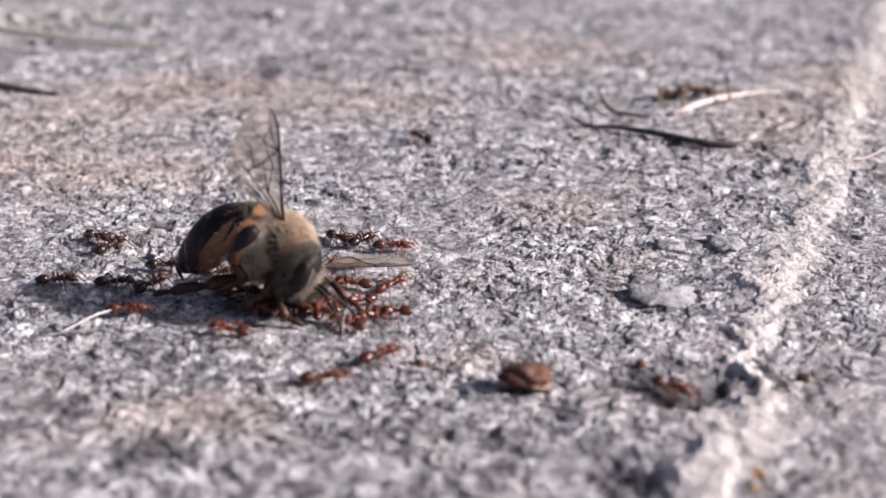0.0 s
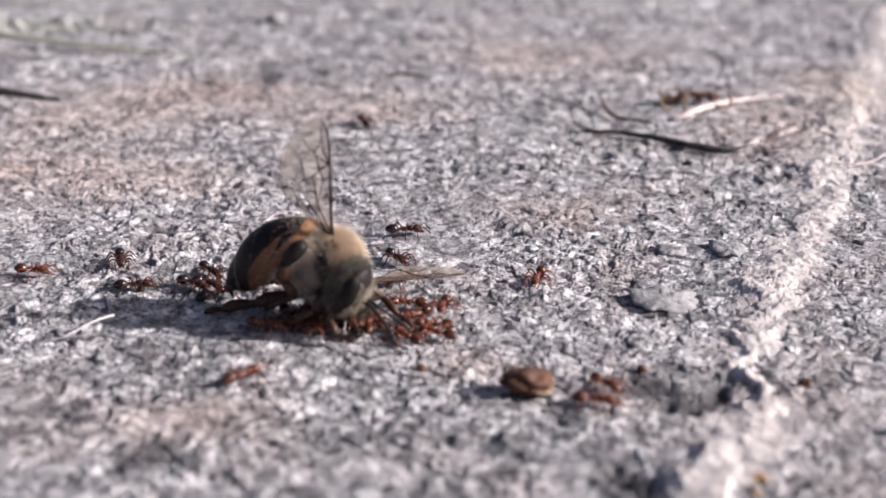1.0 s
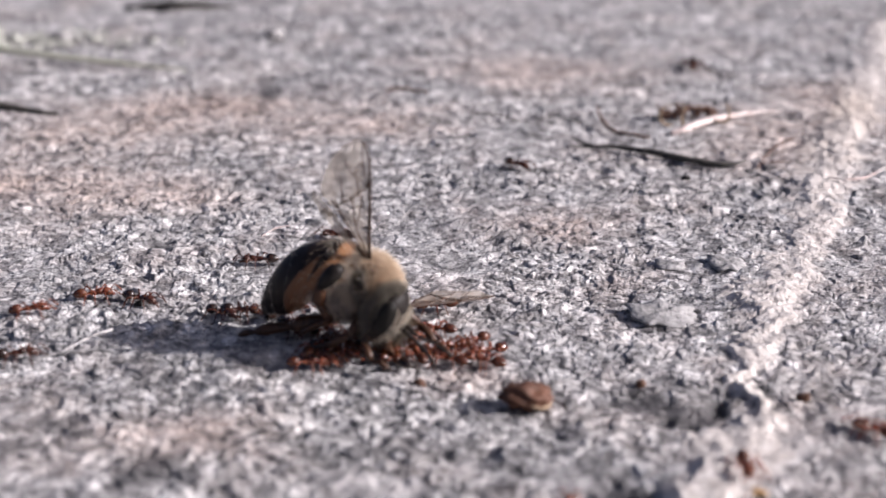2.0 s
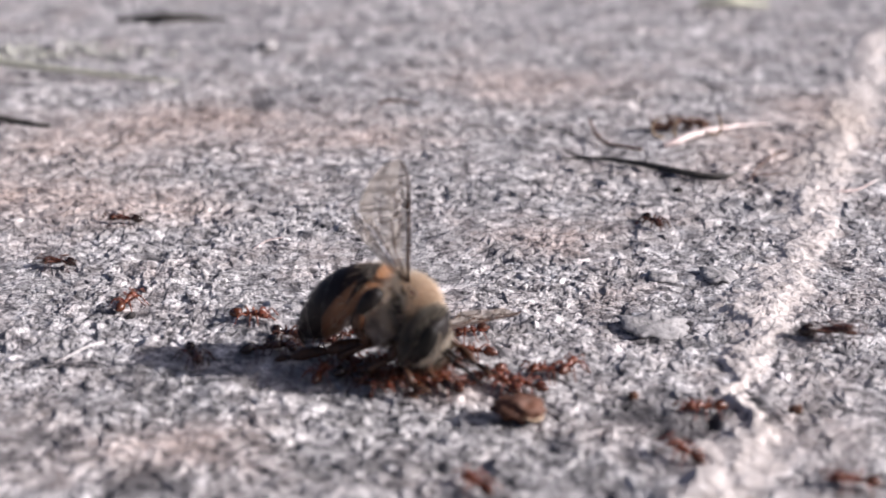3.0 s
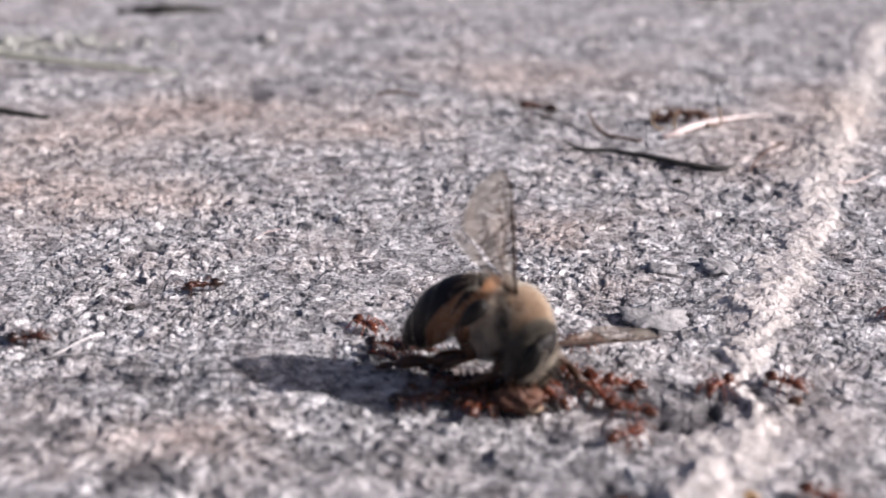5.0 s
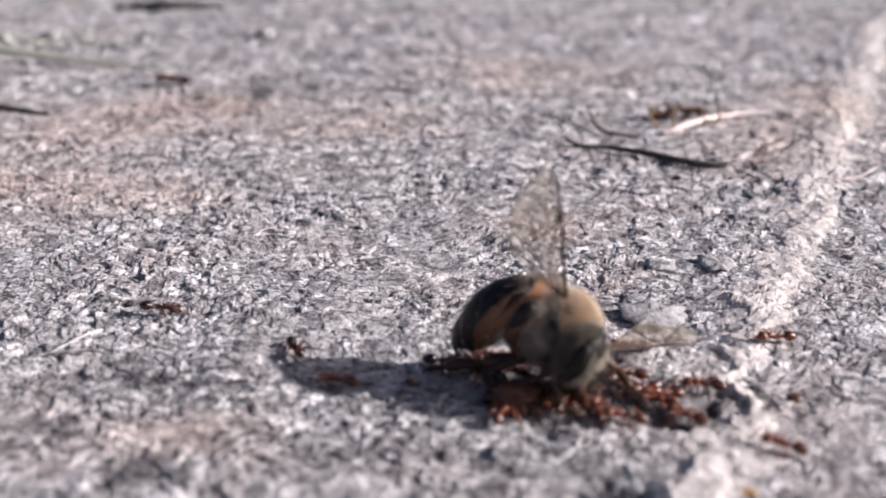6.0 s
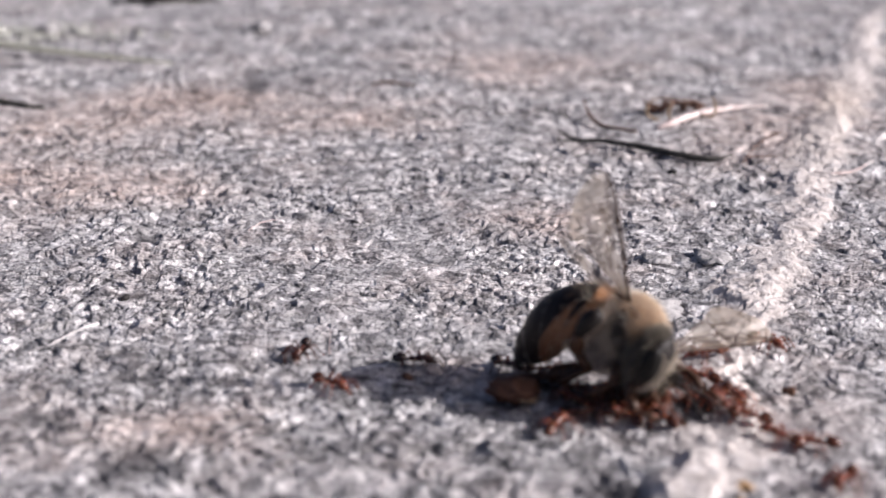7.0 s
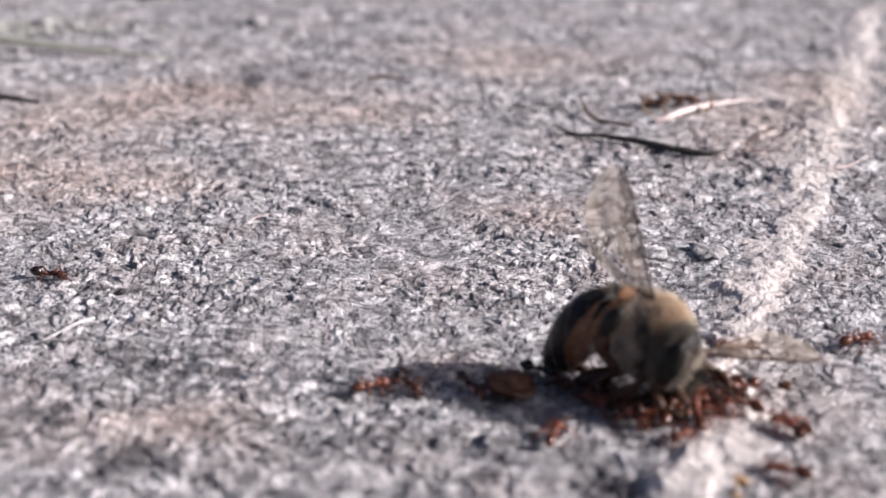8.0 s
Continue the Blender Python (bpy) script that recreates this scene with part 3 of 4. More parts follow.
abdomen_fur("base_fur", FUR_PALE, lambda g: g.uniform(0.0, 0.2), 2600, 0.7, 1.1, 31)
abdomen_fur("amber_fur", FUR_GOLD, lambda g: g.uniform(0.16, 0.42), 520, 0.30, 0.35, 32)
abdomen_fur("fringe", FUR_PALE, lambda g: g.choice([0.335, 0.525, 0.705, 0.865]) + g.normal() * 0.008, 420, 0.24, 0.12, 33, thick=0.008)
abdomen_fur("down", FUR_PALE, lambda g: g.uniform(0.05, 0.34), 300, 0.4, 0.8, 35, thick=0.006, up_only=0.75)
abdomen_fur("tip_fur", FUR_GREY, lambda g: g.uniform(0.6, 0.98), 130, 0.26, 0.5, 34, thick=0.009)
sting = smooth_line([(-7.35, -1.8, 2.1), (-7.3, -1.75, 1.65), (-7.15, -1.68, 1.2)], 6)
link("sting", tubes("sting", [(sting, [0.2, 0.13, 0.04])], 8), BLACK, abdomen)


# legs
def bee_leg(name, joints, radii, label="", thigh=None):
    """Femur, tibia, basitarsus and tarsus, each a mesh; joints are the ends."""
    leg = new(name)
    leg.parent = bee
    if label:
        leg["label"] = label
    for nm, (a, b), r in zip(("femur", "tibia", "basitarsus", "tarsus"), zip(joints, joints[1:]), radii):
        shell = thigh if thigh is not None and nm == "femur" else LEG
        a, b = np.array(a), np.array(b)
        mid = (a + b) / 2 + np.array((0, 0, 0.08))
        seg = link(nm, tubes(nm, [(smooth_line([a, mid, b], 9), [r * 0.55, r * 0.9, r * 1.0, r * 1.1, r * 0.6] if nm != "femur" else [r * 0.6, r, r * 1.05, r * 0.9, r * 0.6])], 10), shell, leg)
        rng = np.random.default_rng(int(abs(a[0] * 100 + b[1] * 10)) + 3)
        n = 110
        roots = a + (b - a) * rng.uniform(0.1, 1, (n, 1)) + rng.normal(size=(n, 3)) * r * 0.3
        ways = rng.normal(size=(n, 3)) + (b - a) / np.linalg.norm(b - a) * 0.8
        link("bristles", hairs("bristles", roots, ways, rng.uniform(0.15, 0.36, n), 0.009, 0.2, 5), BRISTLE, seg)
    return leg


bee_leg("hind_leg", [(-0.95, -2.2, 6.0), (-2.15, -2.72, 4.7), (-2.75, -2.3, 3.35), (-2.3, -1.7, 2.2), (-4.4, -2.1, 1.1)], (0.5, 0.42, 0.3, 0.2), "dark bristly trailing hind leg", BLACK)
bee_leg("hind_leg", [(-1.0, -0.7, 2.7), (-2.8, -0.9, 1.9), (-5.3, -1.8, 1.25), (-7.3, -2.8, 0.85), (-8.5, -3.0, 0.45)], (0.4, 0.46, 0.36, 0.2), "dark bristly trailing hind leg")
bee_leg("middle_leg", [(-0.3, -1.2, 2.6), (-0.7, -2.1, 1.7), (-2.0, -2.5, 0.9), (-3.4, -2.4, 0.35)], (0.34, 0.26, 0.15), "dark brown folded middle leg")
bee_leg("middle_leg", [(-0.2, 1.2, 2.6), (-0.2, 2.3, 1.9), (0.6, 3.0, 0.9), (1.6, 3.2, 0.35)], (0.34, 0.26, 0.15), "dark brown folded middle leg")
bee_leg("front_leg", [(0.6, -1.3, 2.4), (0.5, -2.3, 1.5), (1.2, -2.6, 0.7), (2.2, -2.3, 0.35)], (0.3, 0.24, 0.14), "dark brown folded front leg")
bee_leg("front_leg", [(0.9, 1.0, 2.4), (1.7, 1.7, 1.6), (2.9, 1.5, 0.8), (4.2, 1.2, 0.35)], (0.3, 0.24, 0.14), "dark brown folded front leg")


# wings: the leading edge runs up z, the blade spreads towards -x; millimetres
FORE = [(-0.03, 0.0), (-0.05, 1.43), (0.01, 2.86), (0.03, 4.28), (0.05, 5.71), (0.02, 6.5), (-0.1, 7.14), (-0.35, 7.64), (-0.85, 7.71), (-1.58, 7.32),
        (-2.22, 6.57), (-2.66, 5.64), (-2.83, 4.78), (-2.47, 4.07), (-1.95, 3.43), (-1.34, 2.28), (-0.7, 1.07), (-0.13, 0.0)]
HIND = [(-0.27, 0.0), (-0.83, 0.93), (-1.47, 2.14), (-2.11, 3.28), (-2.67, 4.14), (-3.09, 4.64), (-3.28, 4.36), (-3.06, 3.64), (-2.49, 2.71), (-1.79, 1.71), (-1.09, 0.79), (-0.4, 0.0)]
FORE_VEINS = [
    ([(-0.03, 0.0), (-0.05, 1.43), (0.01, 2.86), (0.03, 4.28)], 0.10, 0.085), ([(0.03, 4.28), (0.05, 5.71), (0.02, 6.5), (-0.1, 7.14), (-0.35, 7.64)], 0.085, 0.045),
    ([(-0.23, 0.0), (-0.95, 1.61), (-1.56, 2.86), (-1.96, 3.75), (-2.27, 4.14)], 0.065, 0.03), ([(-0.13, 0.0), (-0.51, 1.25), (-0.84, 2.14), (-0.9, 2.86), (-1.0, 4.11)], 0.06, 0.04),
    ([(-1.96, 3.64), (-1.53, 3.89), (-1.0, 4.11), (-0.61, 4.39), (-0.05, 4.71)], 0.042, 0.05), ([(-1.53, 3.89), (-1.59, 4.64), (-1.64, 5.28), (-1.88, 5.5)], 0.04, 0.025),
    ([(-0.61, 4.39), (-0.7, 5.0), (-0.85, 5.53), (-1.16, 5.93), (-1.42, 6.5)], 0.042, 0.022), ([(-0.02, 4.64), (-0.36, 5.0), (-0.67, 5.28), (-0.85, 5.53)], 0.05, 0.038),
    ([(0.02, 4.57), (-0.28, 5.53), (-0.38, 6.43), (-0.31, 7.35)], 0.05, 0.028), ([(-0.85, 5.53), (-0.6, 6.0), (-0.38, 6.35)], 0.035, 0.028),
    ([(-0.84, 2.14), (-0.54, 3.21), (-0.43, 3.86), (-0.61, 4.39)], 0.04, 0.038), ([(-1.88, 5.5), (-1.95, 5.75), (-2.15, 6.1)], 0.022, 0.014),
]
HIND_VEINS = [([(-0.3, 0.07), (-1.12, 1.43), (-1.99, 2.68), (-2.69, 3.57), (-3.01, 4.11)], 0.06, 0.025), ([(-0.34, 0.04), (-0.96, 0.86), (-1.59, 1.71), (-2.15, 2.43)], 0.045, 0.02)]


def wing_panel(name, outline, veins, parent, seed, back=0.0):
    """A creased sheet of membrane under its own name, with each vein a part."""
    def crease(x, z):
        return back + 0.15 * noise.noise(Vector((x * 0.8, seed, z * 0.7))) + 0.05 * math.sin(x * 4.0 + seed)
    rim = smooth_line([(x, 0, z) for x, z in outline], 78)
    middle = smooth_line([(0.5 * (outline[i][0] + outline[-1 - i][0]), 0, 0.5 * (outline[i][1] + outline[-1 - i][1])) for i in range(len(outline) // 2)], 39)
    spine = np.vstack([middle, middle[::-1]])
    rings, n = 8, len(rim)
    verts, faces = [], []
    for k in range(rings):
        for q, c in zip(rim, spine):
            v = c + (q - c) * (1 - k / (rings - 1) * 0.999)
            verts.append((v[0], crease(v[0], v[2]), v[2]))
    for k in range(rings - 1):
        for j in range(n - 1):
            a = k * n + j
            faces.append((a, a + 1, a + 1 + n, a + n))
    link(name, mesh(name, verts, faces), FILM, parent, "clear smoky wing membrane")
    for points, r0, r1 in veins:
        line = smooth_line([(x, crease(x, z), z) for x, z in points], 14)
        link("wing_vein", tubes("wing_vein", [(line, [r0, r1])], 6), VEIN, parent)


raised_wing = new("raised_wing")
raised_wing.parent = bee
raised_wing["label"] = "translucent veined wing standing upright"
wing_panel("forewing", FORE, FORE_VEINS, raised_wing, 3.0)
wing_panel("hindwing", HIND, HIND_VEINS, raised_wing, 8.0, 0.12)

fallen_wing = new("fallen_wing")
fallen_wing.parent = bee
fallen_wing["label"] = "translucent wing spread out over the rock"
wing_panel("forewing", FORE, FORE_VEINS, fallen_wing, 5.0)


# ---- ants ----
HIPS = [(0.42, 1), (0.12, 1), (-0.14, 1), (0.42, -1), (0.12, -1), (-0.14, -1)]


def build_ant(shell, rear, label, size):
    """One ant, 2.8 mm long before size; x forward, feet at z = 0."""
    ant = tagged(new("ant"), label, "ant", group="ants round the bee")

    def s(p):
        return tuple(c * size for c in p)
    head_m = egg("head", s((0.95, 0, 0.6)), s((0.40, 0.36, 0.30)), (0, 18, 0), 0.03, 16, 12, taper=-0.12)
    a_head = link("head", head_m, shell, ant)
    for side in (-1, 1):
        link("eye", egg("eye", s((1.02, side * 0.31, 0.68)), s((0.08, 0.05, 0.08)), u=8, v=6), BLACK, a_head)
        link("mandible", tubes("mandible", [(np.array([s((1.22, side * 0.16, 0.45)), s((1.42, side * 0.14, 0.38)), s((1.5, side * 0.02, 0.36))]), [0.08 * size, 0.05 * size, 0.02 * size])], 6), shell, a_head)
        line = np.array([s(p) for p in ((1.2, side * 0.14, 0.72), (1.36, side * 0.36, 0.88), (1.5, side * 0.52, 0.92), (1.72, side * 0.5, 0.68), (1.98, side * 0.42, 0.42))])
        link("antenna", tubes("antenna", [(line, [0.045 * size, 0.035 * size, 0.035 * size, 0.05 * size, 0.06 * size])], 6), shell, a_head)
    body = smooth_line([s((0.66, 0, 0.58)), s((0.4, 0, 0.66)), s((0.1, 0, 0.56)), s((-0.2, 0, 0.58)), s((-0.34, 0, 0.46))], 16)
    link("thorax", tubes("thorax", [(body, [0.12 * size, 0.25 * size, 0.2 * size, 0.17 * size, 0.2 * size, 0.07 * size])], 12), shell, ant)
    waist = smooth_line([s((-0.3, 0, 0.46)), s((-0.42, 0, 0.58)), s((-0.52, 0, 0.46)), s((-0.62, 0, 0.52)), s((-0.7, 0, 0.5))], 12)
    link("petiole", tubes("petiole", [(waist, [0.06 * size, 0.12 * size, 0.07 * size, 0.12 * size, 0.1 * size])], 8), shell, ant)
    link("gaster", egg("gaster", s((-1.08, 0, 0.56)), s((0.52, 0.37, 0.36)), (0, -8, 0), 0.03, 18, 12, taper=0.22), rear, ant)
    for i, (hx, side) in enumerate(HIPS):
        reach = (0.62, 0.0, -0.75)[i % 3]
        line = smooth_line([(0, 0, 0), s((reach * 0.35, side * 0.34, 0.30)), s((reach * 0.62, side * 0.62, 0.30)), s((reach * 0.85, side * 0.86, -0.15)), s((reach * 1.05, side * 1.12, -0.45))], 11)
        leg = link("leg", tubes("leg", [(line, [0.075 * size, 0.06 * size, 0.055 * size, 0.035 * size, 0.03 * size])], 6), shell, ant)
        leg.matrix_basis = pose(hx * size * MM, side * 0.16 * size * MM, 0.45 * size * MM)
    return ant


red_ant = build_ant(ANT_RED, ANT_GASTER, "small glossy orange-red ant beside the bee", 0.88)
dark_ant = build_ant(ANT_DARK, ANT_DARK_GASTER, "small glossy ant walking on rock, darkened for shade", 0.90)
spare = {"red": [red_ant], "dark": [dark_ant], "large": [build_ant(ANT_DARK, ANT_DARK_GASTER, "large dark ant beside the quartz vein", 1.25)]}
for kind, model, count in (("red", red_ant, 30), ("dark", dark_ant, 18)):
    for k in range(count - 1):
        spare[kind].append(copy_thing(model, pose(0, 0, 0)))


def take_ant(kind, label=""):
    """The next ant of a kind."""
    ob = spare[kind].pop()
    if label:
        ob["label"] = label
    return ob


# ---- small things lying on the rock ----
def strand(name, material, points, radii, label, category, lift=0.0, n=26, wob=0.12, seed=0, sides=8):
    """A thin bent thing that lies on the rock; points in plan with a height above it."""
    line = smooth_line([(p[0], p[1], 0.0) for p in points], n)
    up = np.interp(np.linspace(0, 1, n), np.linspace(0, 1, len(points)), [p[2] if len(p) > 2 else 0.0 for p in points])
    r = np.interp(np.linspace(0, 1, n), np.linspace(0, 1, len(radii)), radii)
    base = np.array([rest(q[0], q[1], 0.35) for q in line])
    base = np.convolve(np.pad(base, 3, mode="edge"), np.ones(7) / 7, "valid")
    for i in range(n):
        line[i, 2] = base[i] + up[i] + r[i] * 0.6 + lift
        line[i, 1] += wob * noise.noise(Vector((i * 0.6, seed, 2)))
    return line, tagged(link(name, tubes(name, [(line, radii)], sides), material), label, category)


strand("twig", TWIG, [(11.0, 28.3, 0.5), (12.2, 26.3, 0.4), (15.0, 25.7, 0.3), (18.1, 23.9, 0.2), (20.6, 22.2, 0.15), (23.3, 21.7, 0.1), (24.9, 22.7, 0.25)],
       [0.06, 0.14, 0.22, 0.29, 0.30, 0.2, 0.05], "thin dark dry twig lying on the rock", "twig", seed=1)
strand("twig", TWIG, [(10.6, 26.9, 0.1), (12.0, 26.3, 0.3), (14.0, 25.9, 0.35)], [0.05, 0.1, 0.1], "thin dark splinter beside the longer twig", "twig", seed=4)
strand("twig", BROWN, [(13.9, 36.8, 0.9), (14.1, 33.6, 0.5), (15.0, 30.8, 0.2), (17.8, 29.1, 0.1)], [0.08, 0.14, 0.18, 0.12], "short brown curved twig near dry debris", "twig", seed=2)
strand("twig", BROWN, [(25.5, 21.2, 0.05), (27.1, 24.7, 0.2), (28.8, 27.0, 0.35), (30.5, 29.3, 0.3)], [0.05, 0.07, 0.06, 0.03], "short brown twig beside the quartz vein", "twig", seed=3)
strand("twig", BROWN, [(25.9, 22.1, 0.05), (27.2, 22.5, 0.15), (28.6, 22.7, 0.05)], [0.04, 0.05, 0.03], "thin brown stem beside the quartz vein", "twig", seed=18)
strand("straw", STRAW, [(19.7, 30.1, 0.15), (20.9, 30.6, 0.25), (22.6, 32.2, 0.35), (24.5, 33.8, 0.4), (27.5, 36.0, 0.35), (30.5, 37.2, 0.3)],
       [0.18, 0.30, 0.33, 0.28, 0.16, 0.07], "bleached pinkish straw among brown husks", "straw", seed=5)
strand("straw", SPLINTER, [(-23.0, -13.6, 0.05), (-21.8, -12.6, 0.35), (-20.3, -11.4, 0.5)], [0.03, 0.065, 0.07], "short white grass splinter lying on rock", "straw", seed=6, wob=0.02)
strand("straw", FLAKE, [(-24.6, -14.5, 0.02), (-23.2, -13.9, 0.1), (-20.6, -13.4, 0.12), (-19.5, -13.9, 0.0)], [0.03, 0.08, 0.08, 0.03], "greyish bark shred under a white splinter", "bark", seed=7)
strand("plant_fibre", STRAW, [(30.4, 17.4, 0.2), (31.8, 17.0, 0.3), (33.5, 17.8, 0.4), (35.6, 19.8, 0.6)], [0.05, 0.09, 0.09, 0.04], "thin pale plant fibre beside the vein", "fibre", seed=8)
strand("plant_fibre", STRAW, [(-13.1, 6.0, 0.1), (-12.2, 7.0, 0.3), (-11.2, 7.6, 0.2)], [0.03, 0.05, 0.03], "thin white plant fibre on the rock", "fibre", seed=9)
strand("plant_fibre", STRAW, [(-6.0, -14.5, 0.0), (-5.95, -14.4, 0.8), (-5.9, -14.3, 1.5)], [0.03, 0.04, 0.03], "short white hair standing on the rock", "fibre", seed=10, wob=0.0)

# a curled husk, in pieces
husk = tagged(new("dry_husk"), "curled reddish-brown husk beside bleached straw", "husk")
rng = random.Random(7)
hz = rest(21.8, 33.5, 1.0)
for i in range(9):
    cx, cy = 19.6 + i * 0.52, 35.6 + rng.uniform(-0.7, 0.7)
    pts = [(cx + rng.uniform(-0.3, 0.3), cy, hz + 0.1)]
    a = rng.uniform(0, 6.28)
    for k in range(1, 6):
        pts.append((cx + 0.75 * math.cos(a + k * 0.9), cy + 0.5 * math.sin(a + k * 0.9), hz + 0.15 + 0.28 * k * rng.uniform(0.3, 1.0)))
    link("husk_curl", tubes("husk_curl", [(smooth_line(pts, 14), [0.1, 0.24, 0.2, 0.05])], 7), BROWN, husk)
for bend in ([(20.2, 0.0), (19.4, 0.3), (19.1, 1.0), (19.4, 1.7), (20.0, 1.9)], [(23.9, 0.5), (24.9, 0.4), (25.2, 0.9), (25.1, 1.6), (24.8, 2.1)], [(21.2, 0.1), (21.0, 0.9), (21.3, 1.7)]):
    hook = smooth_line([(hx, 32.9, hz + up) for hx, up in bend], 14)
    link("husk_hook", tubes("husk_hook", [(hook, [0.12, 0.13, 0.11, 0.06])], 7), RIM, husk, "pale tan hooked tip")

# seed: a brown boat-shaped hull with a pale frayed rim
seed_thing = tagged(new("seed"), "brown seed hull with a pale frayed rim on rock", "seed")
seed_z = rest(4.6, -20.6, 1.0)
seed_thing.matrix_basis = pose(4.6 * MM, -20.6 * MM, (seed_z + 0.5) * MM, -14, 4, 8)
link("hull", egg("hull", (0, 0, 0.2), (1.4, 1.05, 0.78), (0, 5, 0), 0.42, 28, 18, taper=0.12, seed=3), SEED, seed_thing)
rim_line = [(1.35 * math.cos(a), -0.98 * math.sin(a) - 0.08, -0.22 + 0.09 * math.sin(5 * a)) for a in np.linspace(-0.9, 1.5, 18)]
link("rim", tubes("rim", [(rim_line, [0.05, 0.14, 0.12, 0.17, 0.1, 0.04])], 7), RIM, seed_thing, "pale frayed rim")

for x, y, r, mat_, lab in ((19.3, 18.5, 0.28, SOIL, "tiny black soil crumb on the rock"), (-19.7, -6.1, 0.24, SOIL, "tiny black soil crumb on the rock"),
                           (11.4, -17.7, 0.3, BROWN, "tiny brown plant crumb on the rock"), (20.4, -19.5, 0.32, BROWN, "tiny brown plant crumb on the rock"),
                           (-1.3, -17.6, 0.25, BROWN, "tiny brown plant crumb on the rock")):
    crumb = egg("crumb", (0, 0, 0), (r * 1.25, r, r * 0.85), (10, 20, x * 7), 0.5, 14, 10, seed=x)
    ob = tagged(link("crumb", crumb, mat_), lab, "crumb")
    ob.matrix_basis = pose(x * MM, y * MM, (rest(x, y, 0.2) + r * 0.55) * MM)
strand("twig", BROWN, [(-5.6, 44.6, 0.1), (-3.7, 44.9, 0.2), (-1.5, 44.2, 0.1)], [0.06, 0.15, 0.06], "short reddish-brown stem on far rock", "twig", seed=11)
strand("twig", TWIG, [(3.0, 37.6, 0.0), (5.2, 36.2, 0.2), (7.6, 34.4, 0.1)], [0.04, 0.07, 0.04], "short dark stem on the rock", "twig", seed=12)
strand("twig", TWIG, [(8.2, 36.0, 0.0), (10.2, 35.6, 0.2), (12.4, 34.2, 0.1)], [0.04, 0.08, 0.04], "short dark stem on the rock", "twig", seed=13)


strand("bark_strip", TWIG, [(-46.0, 39.0, 0.0), (-41.0, 38.6, 0.2), (-35.0, 37.4, 0.0)], [0.2, 0.45, 0.12], "dark strip of bark on the rock", "bark", seed=17)


# loose flakes of rock
def rock_flake(x, y, w, d, thick, turn, tilt, seed):
    rng = random.Random(seed)
    n = 30
    rim = []
    for i in range(n):
        a = 2 * math.pi * i / n
        k = 1 + 0.42 * noise.noise(Vector((math.cos(a) * 1.7, math.sin(a) * 1.7, seed))) + rng.uniform(-0.09, 0.09)
        rim.append((w * 0.5 * math.cos(a) * k, d * 0.5 * math.sin(a) * k))
    verts, faces = [], []
    for f, z in ((0.86, -thick * 0.5), (1.0, 0.0), (0.95, thick * 0.4), (0.6, thick * 0.62), (0.25, thick * 0.6)):
        for px, py in rim:
            verts.append((px * f, py * f, z + 0.22 * noise.noise(Vector((px * 1.1, py * 1.1, seed + 3))) + 0.10 * noise.noise(Vector((px * 3.1, py * 3.1, seed)))))
    for k in range(4):
        for j in range(n):
            a, b = k * n + j, k * n + (j + 1) % n
            faces.append((a, b, b + n, a + n))
    faces.append(tuple(4 * n + j for j in range(n)))
    faces.append(tuple(reversed(range(n))))
    ob = tagged(link("rock_flake", mesh("rock_flake", verts, faces), FLAKE), "thin pale loose flake of grey rock", "stone")
    ob.matrix_basis = pose(x * MM, y * MM, (rest(x, y, w * 0.3) + thick * 0.25) * MM, tilt, 5, turn)


rock_flake(14.0, -7.4, 4.6, 3.4, 0.34, 12, 4, 3)
rock_flake(19.6, 0.9, 3.0, 2.4, 0.3, 20, 3, 5)
rock_flake(15.6, 1.0, 2.4, 1.6, 0.25, -10, 2, 8)

# faded grass at the far rim
tuft = tagged(new("moss_tuft"), "faded grey-green moss tuft on far rock", "moss")
rng = random.Random(5)
shoots = []
for i in range(200):
    x, y = -46 + rng.gauss(0, 7.0), 66 + rng.gauss(0, 2.0)
    z = rest(x, y, 0.4)
    h = rng.uniform(0.2, 0.8)
    lean = rng.uniform(-1.2, 1.2)
    shoots.append((smooth_line([(x, y, z - 0.1), (x + lean * 0.4, y, z + h * 0.6), (x + lean, y + rng.uniform(-0.8, 0.8), z + h)], 5), [0.12, 0.2, 0.05]))
tagged(link("moss_cushion", tubes("moss_cushion", shoots, 5), MOSS, tuft), kind="stuff")
for cx, cy in ((-41.5, 66.5), (-18.5, 67.5)):
    ob = tagged(link("pebble", egg("pebble", (0, 0, 0), (1.1, 0.9, 0.6), rough=0.3, seed=cx), FLAKE), "pale rounded pebble on far rock", "stone")
    ob.matrix_basis = pose(cx * MM, cy * MM, (rest(cx, cy, 0.5) + 0.5) * MM)
strand("grass_blade", GREEN, [(-52, 60.5, 0.6), (-46, 58.4, 0.8), (-36.5, 55.2, 0.5), (-25.8, 52.9, 0.2)], [0.38, 0.42, 0.28, 0.07], "faded yellow-green grass blade lying on rock", "grass", seed=14)
strand("bark_strip", TWIG, [(-38, 83, 0.0), (-32, 82, 0.1), (-25, 83, 0.0)], [0.2, 0.7, 0.2], "dark strip of bark on far rock", "bark", seed=15)
strand("grass_blade", GREEN, [(32, 89, 0.4), (36, 88.5, 0.8), (41, 90, 0.3)], [0.3, 0.6, 0.2], "faded yellow-green grass blade lying on rock", "grass", seed=16)


